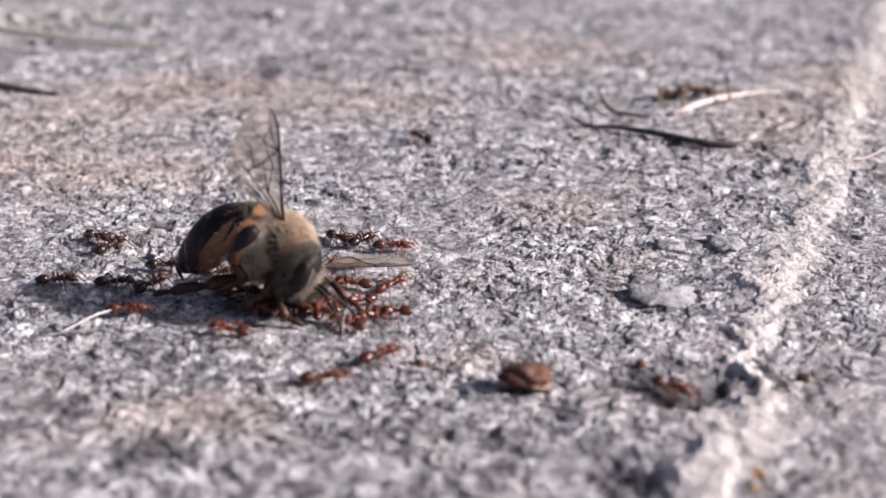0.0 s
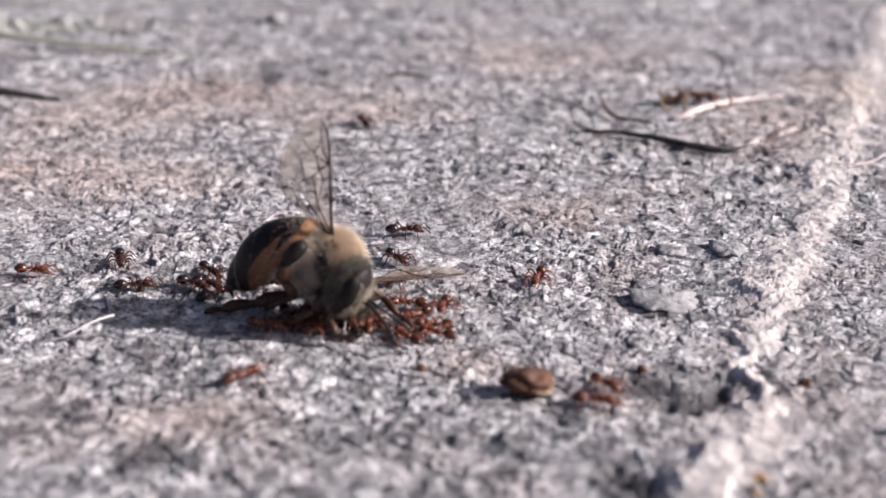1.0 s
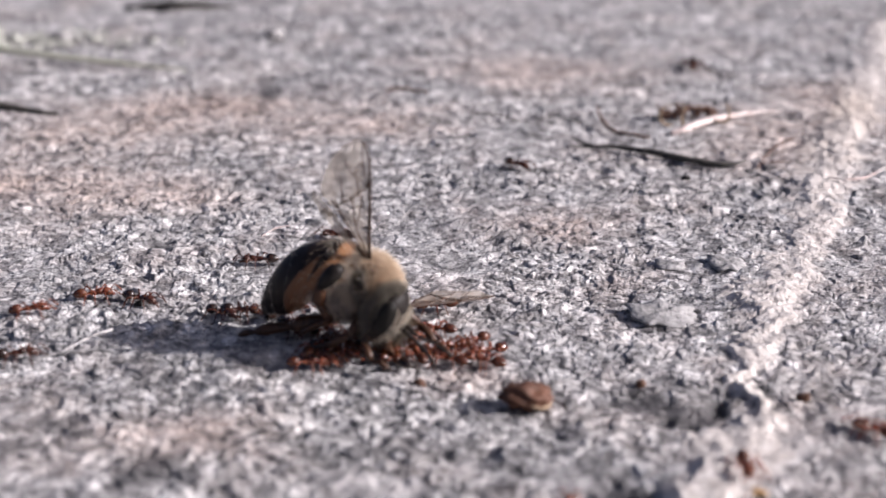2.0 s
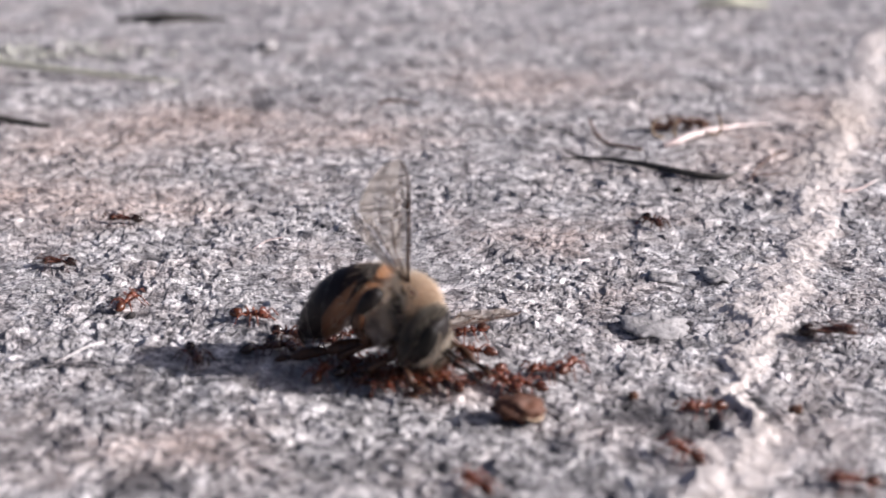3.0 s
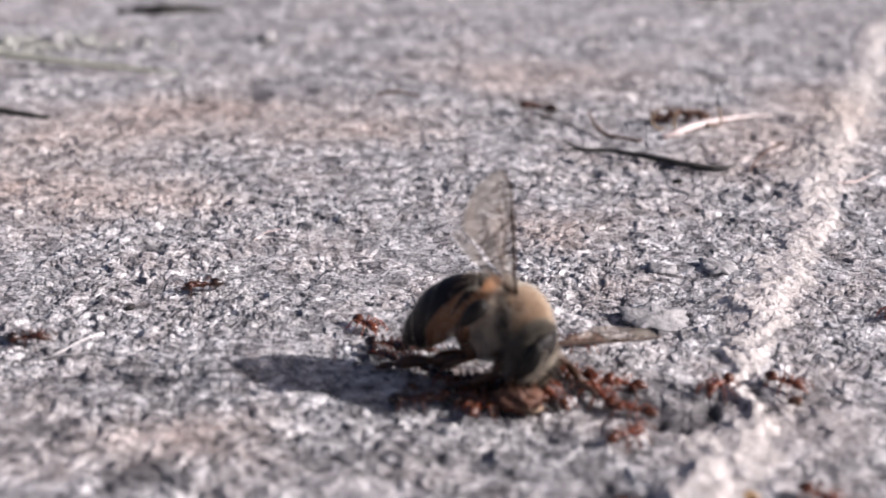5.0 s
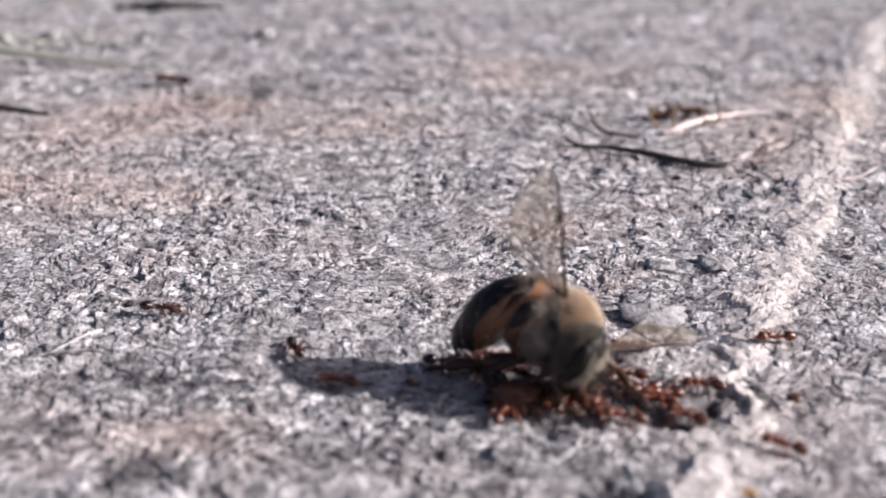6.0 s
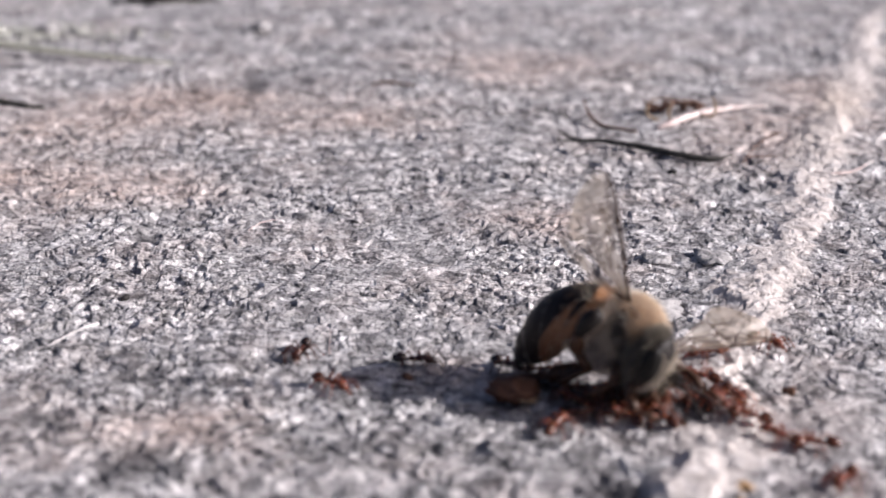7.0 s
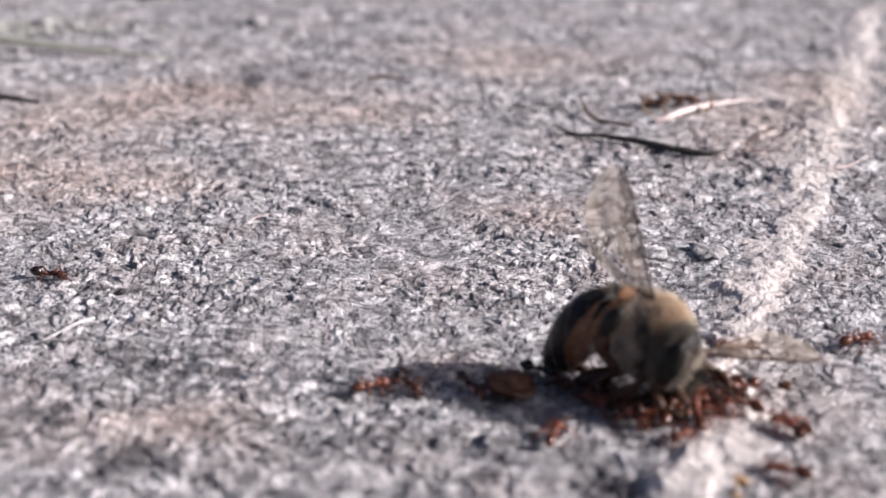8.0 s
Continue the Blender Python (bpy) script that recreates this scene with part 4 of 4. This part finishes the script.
# ---- everything that moves ----
# bee: seconds, place in millimetres, heading, pitch
BEE = [
    (0, -9.27, -10.29, -28, -0.6), (0.5, -7.70, -10.80, -29, -1.2), (1, -6.10, -11.90, -31, -2.0), (1.5, -4.98, -12.64, -33, -2.5),
    (1.7, -4.55, -13.05, -33, -2.5), (2.8, -1.40, -14.90, -33, -2.4), (3, -0.90, -15.20, -32.5, -2.3), (3.5, 0.77, -16.50, -31.5, -2.2),
    (4, 2.35, -17.20, -34, -1.8), (4.5, 3.59, -17.84, -38, -1.3), (4.7, 4.20, -18.15, -38.5, -1.5), (5.8, 7.40, -19.25, -41.5, -3.0),
    (6, 7.91, -19.53, -42, -3.2), (6.5, 9.75, -20.05, -41, -5.0), (7, 11.96, -20.92, -40, -7.0), (7.5, 12.85, -21.50, -41.5, -10.0),
    (8, 13.68, -21.95, -43, -12.6),
]


def bee_at(t):
    return [float(np.interp(t, [r[0] for r in BEE], [r[k] for r in BEE])) for k in range(1, 5)]


def step_legs(ant, steps):
    """Swing an ant's six legs in two sets of three; steps are (seconds, share of a stride)."""
    legs = [c for c in ant.children if c.name.split(".")[0] == "leg"]
    for i, leg in enumerate(legs):
        x, y, z = leg.matrix_basis.translation
        turn = 0.0 if i in (0, 2, 4) else math.pi
        rows = []
        for t, s in steps:
            a = s * 2 * math.pi + turn
            rows.append((t, pose(x, y, z, math.cos(a) * 7 * (1 if y > 0 else -1), 0, 17 * math.sin(a) * (1 if y > 0 else -1))))
        walk(leg, rows)


def drive(ant, track, facing=None, joins=0.0, seed=0):
    """Key an ant: track is (seconds, x, y) in millimetres. joins: from then on it goes with the bee and creeps beneath it."""
    rng = random.Random(seed)
    t_of = [r[0] for r in track]
    if joins:
        bx, by = bee_at(joins)[:2]
        ox, oy = track[-1][1] - bx, track[-1][2] - by
        under = (rng.uniform(-4.5, 2.0), rng.uniform(-2.2, 1.6))

    def place(t):
        if joins and t > joins:
            bx, by = bee_at(t)[:2]
            creep = min(1.0, (t - joins) / 2.0)
            return (bx + ox + (under[0] - ox) * creep + 0.18 * math.sin(5.1 * t + seed), by + oy + (under[1] - oy) * creep + 0.18 * math.sin(4.3 * t + 2 * seed))
        return (float(np.interp(t, t_of, [r[1] for r in track])), float(np.interp(t, t_of, [r[2] for r in track])))

    rows, steps, stride, head, last = [], [], rng.random(), facing, None
    pace = 0.25 if facing is not None else 0.15
    for k in range(33 if facing is not None else 54):
        t = min(k * pace, 8.0)
        # averaged over a moment, so that turns are round
        x, y = np.mean([place(min(max(t + d, 0), 8.0)) for d in (-0.05, 0, 0.05)], axis=0)
        ax, ay = place(max(t - 0.12, 0))
        bx, by = place(min(t + 0.12, 8.0))
        way = math.degrees(math.atan2(by - ay, bx - ax))
        fast = math.hypot(bx - ax, by - ay) > 0.55
        if facing is not None:
            goal = facing + 14 * math.sin(3.3 * t + seed) + bee_at(t)[2] - bee_at(0)[2]
        elif fast:
            goal = way
        else:
            goal = (head if head is not None else way) + rng.uniform(-9, 9)
        if head is None:
            head = goal
        d = (goal - head + 180) % 360 - 180
        head += max(-55, min(55, d))
        if last is not None:
            stride += min(math.hypot(x - last[0], y - last[1]) / 2.2, 0.42) + 0.03
        last = (x, y)
        rows.append((t, pose(x * MM, y * MM, (rest(x, y, 0.6) - 0.02) * MM, rng.uniform(-4, 4), rng.uniform(-5, 5), head)))
        steps.append((t, stride))
    walk(ant, rows)
    step_legs(ant, steps)


def motions():
    rows = []
    for t, x, y, turn, nose in BEE:
        rows.append((t, pose(x * MM, y * MM, (0.08 + 0.04 * math.sin(t * 4.1)) * MM, math.sin(t * 2.9) * 1.0, nose + 0.4 * math.cos(t * 3.3), turn)))
    walk(bee, rows)
    # raised wing: seconds, lean to the side, lean towards the lens
    held = [(0, -3.5, 9), (0.5, -2.5, 8), (1.0, -2, 8), (1.5, -2, 8), (3, -1, 5), (3.5, -0.5, 9), (4, -1.5, 8), (4.5, -3, 6), (6, -8, 2), (7, -9.5, -3), (8, -11.5, -16)]
    wing = []
    for t, lean, bow in held:
        turn, nose = bee_at(t)[2:]
        wing.append((t, pose(-0.15 * MM, -0.4 * MM, 6.08 * MM, 0, -nose, 0) @ pose(0, 0, 0, 0, 0, -turn) @ pose(0, 0, 0, bow, lean, 14)))
    walk(raised_wing, wing)
    # the other wing lies out to the far side: seconds, its way, the way its rear edge turns
    out = [(0, (6.1, 3.7, -1.4), (0, 0.9, -0.12)), (1.5, (6.1, 4.1, -1.1), (0, 0.9, -0.12)), (3.5, (4.9, 5.4, -1.2), (-0.3, 0.6, -0.1)), (4.5, (6.7, 2.9, -0.9), (0, 0.9, -0.12)),
           (6, (6.6, 3.4, -0.8), (0, 0.8, 0.05)), (7, (6.7, 3.1, -0.8), (0, 0.75, 0.4)), (8, (7.4, 0.9, -0.8), (0, 0.85, 0.2))]
    fall = []
    for t, to, edge in out:
        turn, nose = bee_at(t)[2:]
        way, spread = Vector(to).normalized(), Vector(edge)
        flat = way.cross(-spread).normalized()
        lay = Matrix((flat.cross(way).normalized(), flat, way)).transposed().to_4x4()
        fall.append((t, pose(0.6 * MM, 1.5 * MM, 2.4 * MM, 0, -nose, 0) @ pose(0, 0, 0, 0, 0, -turn) @ lay))
    walk(fallen_wing, fall)
    # antennae: seconds and the way of each lash
    feel = [(0, (1.1, -0.3, -1.5), (1.4, 0.8, -1.5)), (1.5, (1.8, -0.5, -1.3), (2.0, 0.6, -1.3)), (3.5, (2.4, -0.6, -0.75), (2.8, 0.6, -0.6)), (4.5, (2.5, -0.2, -1.0), (2.5, 0.7, -0.9)),
            (6, (2.3, -0.5, -1.4), (2.5, 0.5, -1.2)), (8, (2.2, -0.8, -2.1), (2.4, 0.2, -1.9))]
    for k, lash in enumerate(LASHES):
        walk(lash, [(r[0], Matrix.Translation(Vector(ELBOWS[k]) * MM) @ Vector(r[1 + k]).to_track_quat("X", "Z").to_matrix().to_4x4()) for r in feel])

    drive(take_ant("dark", "ant following behind the bee, darkened for shade"), [(0, -24.9, -6.4), (0.2, -24.4, -6.3), (0.5, -23.6, -6.3), (0.8, -20.6, -6.2), (1, -20.0, -6.3), (1.2, -18.8, -6.2), (1.5, -16.7, -7.1), (1.7, -15.7, -7.3), (2.8, -9.5, -11.7), (3, -9.4, -11.8)], joins=3, seed=1)
    drive(take_ant("dark"), [(0, -21.1, -6.7), (0.5, -19.1, -6.1), (0.8, -17.2, -4.9), (1, -16.3, -6.3)], joins=1, seed=2)
    drive(take_ant("dark"), [(0, -22.6, -0.4), (0.5, -22.3, 0.0), (1, -21.7, -2.3), (1.5, -20.8, -5.7), (1.7, -20.6, -5.6), (2.8, -17.0, -7.5), (3, -14.4, -13.4), (3.5, -13.3, -15.9), (3.7, -10.8, -16.0), (4, -7.2, -17.0), (4.3, -6.4, -19.0), (4.5, -3.9, -20.4)], joins=4.5, seed=3)
    drive(take_ant("dark"), [(0, -24.0, 1.5), (0.2, -22.3, 0.1), (0.5, -20.1, -3.0), (0.8, -17.2, -2.2), (1, -15.1, -4.5)], joins=1, seed=4)
    drive(take_ant("red"), [(0, -31.5, -3.9), (0.6, -29.6, -3.2), (0.8, -28.4, -3.2), (1, -27.1, -4.0), (1.2, -25.2, -4.2), (1.5, -24.4, -5.4), (1.7, -23.9, -5.6), (2.8, -19.6, -4.9), (3, -19.9, -4.7), (3.4, -26.3, -5.8), (3.5, -27.3, -5.7), (3.8, -30.8, -6.1), (8, -39.1, -4.5)], seed=5)
    drive(take_ant("red", "red ant circling beside the bee"), [(0, -12.6, -14.2), (0.2, -15.4, -13.3), (0.4, -16.7, -13.9), (0.5, -17.5, -15.0), (0.6, -18.7, -18.4), (0.8, -15.9, -21.4), (1, -10.7, -19.3), (1.2, -10.1, -16.5), (1.5, -10.8, -16.4)], joins=1.5, seed=6)
    drive(take_ant("red"), [(0, -19.5, -11.1), (0.5, -16.6, -10.8), (1, -10.5, -12.8)], joins=1, seed=7)
    drive(take_ant("red"), [(0, -3.9, -17.4), (0.2, -1.2, -15.7), (0.4, 2.6, -16.7), (0.6, 6.4, -17.7), (0.8, 9.2, -18.8), (1, 8.8, -20.2), (1.2, 11.4, -20.8), (1.4, 14.7, -20.7), (1.5, 16.7, -20.0), (1.7, 19.0, -21.5), (2.2, 26.0, -25.8), (8, 33.7, -27.1)], seed=8)
    drive(take_ant("red"), [(0, -7.0, -20.3), (0.2, -3.5, -20.2), (0.4, 1.1, -19.5), (0.6, 3.6, -20.2), (0.8, 6.3, -21.3), (1, 8.4, -22.3), (1.2, 11.2, -22.5), (1.5, 14.4, -22.5), (1.7, 15.4, -24.1), (2.4, 15.4, -34.1), (8, 15.7, -42.0)], seed=9)
    drive(take_ant("red"), [(0, 12.5, -21.1), (0.2, 15.1, -23.3), (0.4, 16.4, -27.8), (0.5, 18.4, -28.6), (0.6, 21.0, -29.7), (0.75, 24.2, -30.5), (8, 31.5, -32.7)], seed=10)
    drive(take_ant("red"), [(0, -3.6, -0.2), (0.2, -1.6, -0.2), (0.4, 0.7, 0.4), (0.5, 2.6, 0.7), (0.6, 4.4, -1.0), (0.8, 6.2, -1.8), (1, 6.2, -4.9), (1.2, 5.3, -5.6), (1.4, 4.0, -8.9), (1.5, 2.7, -11.2)], joins=1.5, seed=11)
    drive(take_ant("red"), [(0, -3.4, -7.2), (0.3, -0.8, -4.7), (0.5, 1.2, -5.2), (0.6, 0.6, -7.6), (0.8, -0.2, -8.3), (1, 0.1, -9.6)], joins=1, seed=12)
    drive(take_ant("dark", "dark brown ant crossing the far rock"), [(0, -1.8, 23.1), (0.5, -4.4, 26.4), (1, -7.3, 29.1), (1.2, -6.2, 29.3), (1.5, -0.7, 27.3), (1.7, 2.1, 25.0), (2.8, 15.8, 10.1), (3, 16.4, 10.9), (3.5, 13.8, 5.5), (4, 5.4, -1.1), (4.5, 6.3, -5.2)], joins=4.5, seed=13)
    drive(take_ant("dark"), [(0, -5.6, 1.1), (0.8, -3.8, 3.5), (1, -2.7, 3.7), (1.2, -2.1, 3.5), (1.5, 0.2, 2.1), (1.7, -2.0, 3.5), (2.8, -21.6, 11.0), (3, -23.3, 11.7), (3.5, -32.2, 9.4), (3.8, -36.3, 8.7), (8, -47.0, 6.0)], seed=14)
    drive(take_ant("dark"), [(0, -7.2, 1.4), (0.5, -5.5, 0.0), (1, -2.9, -1.5), (1.5, -5.6, 0.0), (1.7, -8.8, 0.8), (2.8, -22.4, 0.3), (3, -26.4, 3.0), (3.3, -31.9, 0.8), (8, -44.8, 0.5)], seed=15)
    drive(take_ant("large"), [(0, 22.5, 95.4), (1.5, 29.5, 95.0), (2.8, 18.6, -9.7), (3, 24.6, -9.6), (3.2, 29.8, -11.8), (3.6, 36.2, 10.0), (3.8, 34.0, 17.0), (4, 32.9, 20.9), (4.2, 28.1, 28.6), (4.5, 23.3, 33.5), (4.7, 20.2, 35.4), (5.8, -17.7, 46.7), (6, -25.4, 47.3), (6.4, -40.8, 47.5), (6.6, -48.1, 46.6), (8, -61.8, 43.7)], seed=16)
    drive(take_ant("red"), [(0, 5.5, -38.3), (2.5, 6.2, -31.4), (2.8, 6.8, -18.8), (3, 7.9, -14.0), (3.3, 9.6, -13.8), (3.6, 11.0, -11.7), (3.9, 12.4, -16.2), (4, 13.5, -15.9), (4.2, 17.6, -15.1), (4.5, 17.4, -14.5), (4.7, 17.4, -14.7), (5.2, 21.9, -19.0), (5.8, 20.8, -28.6), (6, 18.1, -25.8), (6.5, 17.7, -26.0), (7, 18.7, -25.8), (7.5, 16.8, -24.4), (8, 14.0, -26.2)], seed=17)
    drive(take_ant("red"), [(0, 26.7, -27.9), (2.5, 22.2, -23.1), (2.8, 18.1, -21.2), (3, 15.0, -19.1), (3.3, 13.9, -23.0), (3.5, 9.8, -22.5), (3.9, 5.7, -22.7), (4, 5.3, -24.9), (4.2, 6.6, -26.0), (4.5, 7.6, -26.1), (4.7, 8.7, -25.2), (5.3, 11.7, -23.2)], joins=5.3, seed=18)
    drive(take_ant("red"), [(0, 18.3, -38.3), (2.5, 14.4, -32.5), (2.8, 14.2, -28.5), (3, 13.4, -25.2), (3.3, 7.9, -22.0), (3.5, 6.5, -22.8), (3.9, 2.9, -23.4), (4, 2.9, -25.5), (4.2, 3.0, -26.5), (4.5, 5.6, -27.9), (4.7, 6.6, -28.8), (5.2, 11.6, -34.0), (6, 26.0, -31.6), (6.2, 23.4, -27.1), (6.5, 23.6, -22.1), (6.8, 20.9, -26.4), (7, 20.1, -26.5), (7.5, 19.5, -24.7), (8, 19.4, -25.3)], seed=19)
    drive(take_ant("red"), [(0, 27.7, -33.4), (2.7, 24.8, -30.2), (3, 21.4, -28.5), (3.3, 16.7, -28.6), (3.5, 15.2, -27.9), (3.9, 16.2, -28.8), (4, 16.9, -28.8), (4.5, 16.6, -28.2), (4.7, 17.2, -28.8), (5.2, 20.1, -32.5), (6, 25.3, -29.4), (6.5, 23.5, -27.7), (6.8, 21.6, -29.1), (7.3, 19.5, -31.9), (8, 18.2, -30.3)], seed=20)
    drive(take_ant("red"), [(0, 3.0, -38.3), (2.7, 3.4, -32.9), (3, 2.3, -28.6), (3.3, -2.4, -23.8), (3.5, -4.1, -20.3), (3.7, -4.1, -18.8), (4, -2.0, -19.6)], joins=4, seed=21)
    drive(take_ant("red"), [(0, 29.7, -18.1), (3.2, 29.4, -17.7), (3.5, 26.3, -17.7), (3.9, 17.8, -17.4), (4, 18.1, -17.4), (4.2, 19.6, -16.2), (4.5, 17.5, -17.1), (4.7, 16.9, -17.8), (5.8, 15.0, -18.8), (6.2, 15.8, -17.9)], joins=6.2, seed=22)
    drive(take_ant("red"), [(0, -30.8, -11.1), (1.8, -30.3, -8.3), (2.8, -11.4, -7.2), (3, -12.0, -7.3), (3.2, -10.8, -7.1), (3.7, -7.6, -5.1), (4, -8.0, -5.8), (4.3, -7.6, -5.6), (4.5, -8.0, -6.8), (4.7, -6.2, -7.2), (5.2, -3.2, -11.2)], joins=5.2, seed=23)
    drive(take_ant("dark"), [(0, -28.9, -17.4), (1.8, -28.7, -14.9), (3, -10.4, -12.4), (3.5, -6.6, -10.4), (4, -5.8, -9.4), (4.3, -6.1, -8.1), (4.5, -6.4, -10.3), (4.7, -5.3, -11.5)], joins=4.7, seed=24)
    drive(take_ant("dark"), [(0, -13.7, 0.1), (1.7, -8.6, -0.7), (3, -4.1, -0.7), (4, -2.0, -3.4), (4.5, -5.5, -1.3), (4.7, -9.6, -1.9), (5.4, -22.4, -5.7), (5.8, -20.5, -7.2), (6, -17.4, -7.9), (6.2, -14.3, -8.4), (6.5, -8.9, -10.2), (6.8, -7.0, -14.2), (7.1, -8.0, -15.4), (7.4, -5.1, -16.0), (7.7, -1.8, -19.6), (8, -1.1, -20.1)], seed=25)
    drive(take_ant("dark"), [(0, -30.5, -14.3), (4.8, -29.6, -11.6), (5.8, -7.7, -13.6), (6, -8.4, -13.7), (6.2, -7.2, -15.3), (6.5, -5.9, -15.1), (6.8, -3.1, -15.7), (7.1, 0.3, -16.3), (7.4, 0.4, -16.4), (7.5, 0.3, -16.8), (8, 2.4, -20.0)], seed=26)
    drive(take_ant("red"), [(0, -11.6, -11.1), (1, -8.5, -12.8), (2.8, -4.2, -15.1), (4.5, 0.8, -17.7), (5.4, 2.9, -19.1), (5.8, -1.6, -19.5), (6.2, -9.4, -16.3), (6.5, -8.6, -16.8), (6.8, -7.1, -18.3), (7, -5.5, -19.3), (7.2, -3.8, -20.6), (7.5, -3.5, -19.9), (8, -3.1, -20.3)], seed=27)
    drive(take_ant("dark"), [(0, -32.3, -3.9), (7.4, -30.8, -3.0), (7.8, -27.2, -3.4), (8, -25.1, -3.9)], seed=28)
    drive(take_ant("red", "red ant clinging at the fallen wing tip"), [(0, 31.8, -5.8), (5, 29.9, -7.5), (5.8, 22.5, -11.8), (6.2, 19.2, -12.1), (6.5, 18.2, -14.0), (6.8, 19.3, -12.5), (7, 20.4, -13.6), (7.4, 21.8, -15.2), (7.5, 22.1, -15.9), (7.7, 22.9, -15.6), (8, 25.6, -14.2)], seed=29)
    # ants that cling to the bee all the way: place beside it

    def cling(kind, facing, offsets, seed):
        track = []
        for k in range(33):
            t = k * 0.25
            bx, by = bee_at(t)[:2]
            ox = float(np.interp(t, [r[0] for r in offsets], [r[1] for r in offsets]))
            oy = float(np.interp(t, [r[0] for r in offsets], [r[2] for r in offsets]))
            track.append((t, bx + ox + 0.3 * math.sin(2.1 * t + seed), by + oy + 0.3 * math.sin(1.7 * t + 2.3 * seed)))
        drive(take_ant(kind, "small glossy ant tugging at the bee"), track, facing=facing, seed=seed)

    cling("red", 200, [(0, 3.0, 6.8), (3.5, 3.4, 6.2), (8, 4.6, 6.3)], 30)
    cling("red", 170, [(0, 3.5, 3.1), (3.5, 3.4, 2.5), (8, 3.3, 2.6)], 31)
    cling("red", 140, [(0, 3.2, -2.4), (3.5, 5.1, -1.3), (8, 3.9, -0.8)], 32)
    cling("red", 190, [(0, 4.7, -1.6), (3.5, 7.7, 0.9), (8, 2.2, -0.1)], 33)
    cling("red", 160, [(0, 5.9, -1.0), (3.5, 6.0, -2.1), (8, 5.6, -3.0)], 34)
    cling("red", 100, [(0, 0.3, 0.1), (3.5, -0.3, -1.3), (8, -0.8, -1.4)], 35)
    cling("red", 60, [(0, -1.8, -0.4), (3.5, -3.3, 0.6), (8, -3.2, -1.1)], 36)
    cling("red", 80, [(0, -0.5, -0.6), (3.5, -6.6, -0.6), (5, -2.5, -2.4), (8, -6.8, -3.7)], 37)
    cling("dark", 10, [(0, -5.3, 5.0), (3.5, -6.3, 5.4), (8, -5.3, 3.4)], 38)
    cling("dark", -20, [(0, -9.3, 5.9), (3.5, -8.5, 5.0), (8, -6.8, 3.7)], 39)
    cling("dark", 40, [(0, -9.7, 3.8), (3.5, -4.0, 5.1), (8, -4.2, 1.9)], 40)
    cling("red", 120, [(0, 2.2, 0.2), (3.5, 1.7, -1.5), (8, 0.7, -2.1)], 41)
    cling("red", 30, [(0, -3.2, 1.5), (3.5, -2.2, 1.1), (8, -2.1, 0.2)], 42)
    cling("red", -60, [(0, -1.1, 1.5), (3.5, -4.6, 1.9), (8, -4.3, 0.2)], 43)
    cling("red", 95, [(0, 1.5, -1.4), (3.5, 0.8, 0.3), (8, 0.3, -0.5)], 44)
    cling("dark", 150, [(0, -4.0, 2.4), (3.5, -5.7, 3.1), (8, -4.8, 1.6)], 45)
    # darkened ants that deepen the shade beneath the bee
    cling("dark", 75, [(0, -1.3, 1.5), (3.5, -0.9, 0.7), (8, -0.8, 0.2)], 46)
    cling("dark", 130, [(0, 0.2, -1.0), (3.5, 1.1, -1.5), (8, -0.1, -1.4)], 47)
    cling("dark", 20, [(0, -2.7, 0.2), (3.5, -3.9, -0.1), (8, -3.1, -0.8)], 48)
    cling("red", 215, [(0, 4.1, 0.7), (3.5, 4.4, -0.1), (8, 3.9, 1.2)], 49)


motions()
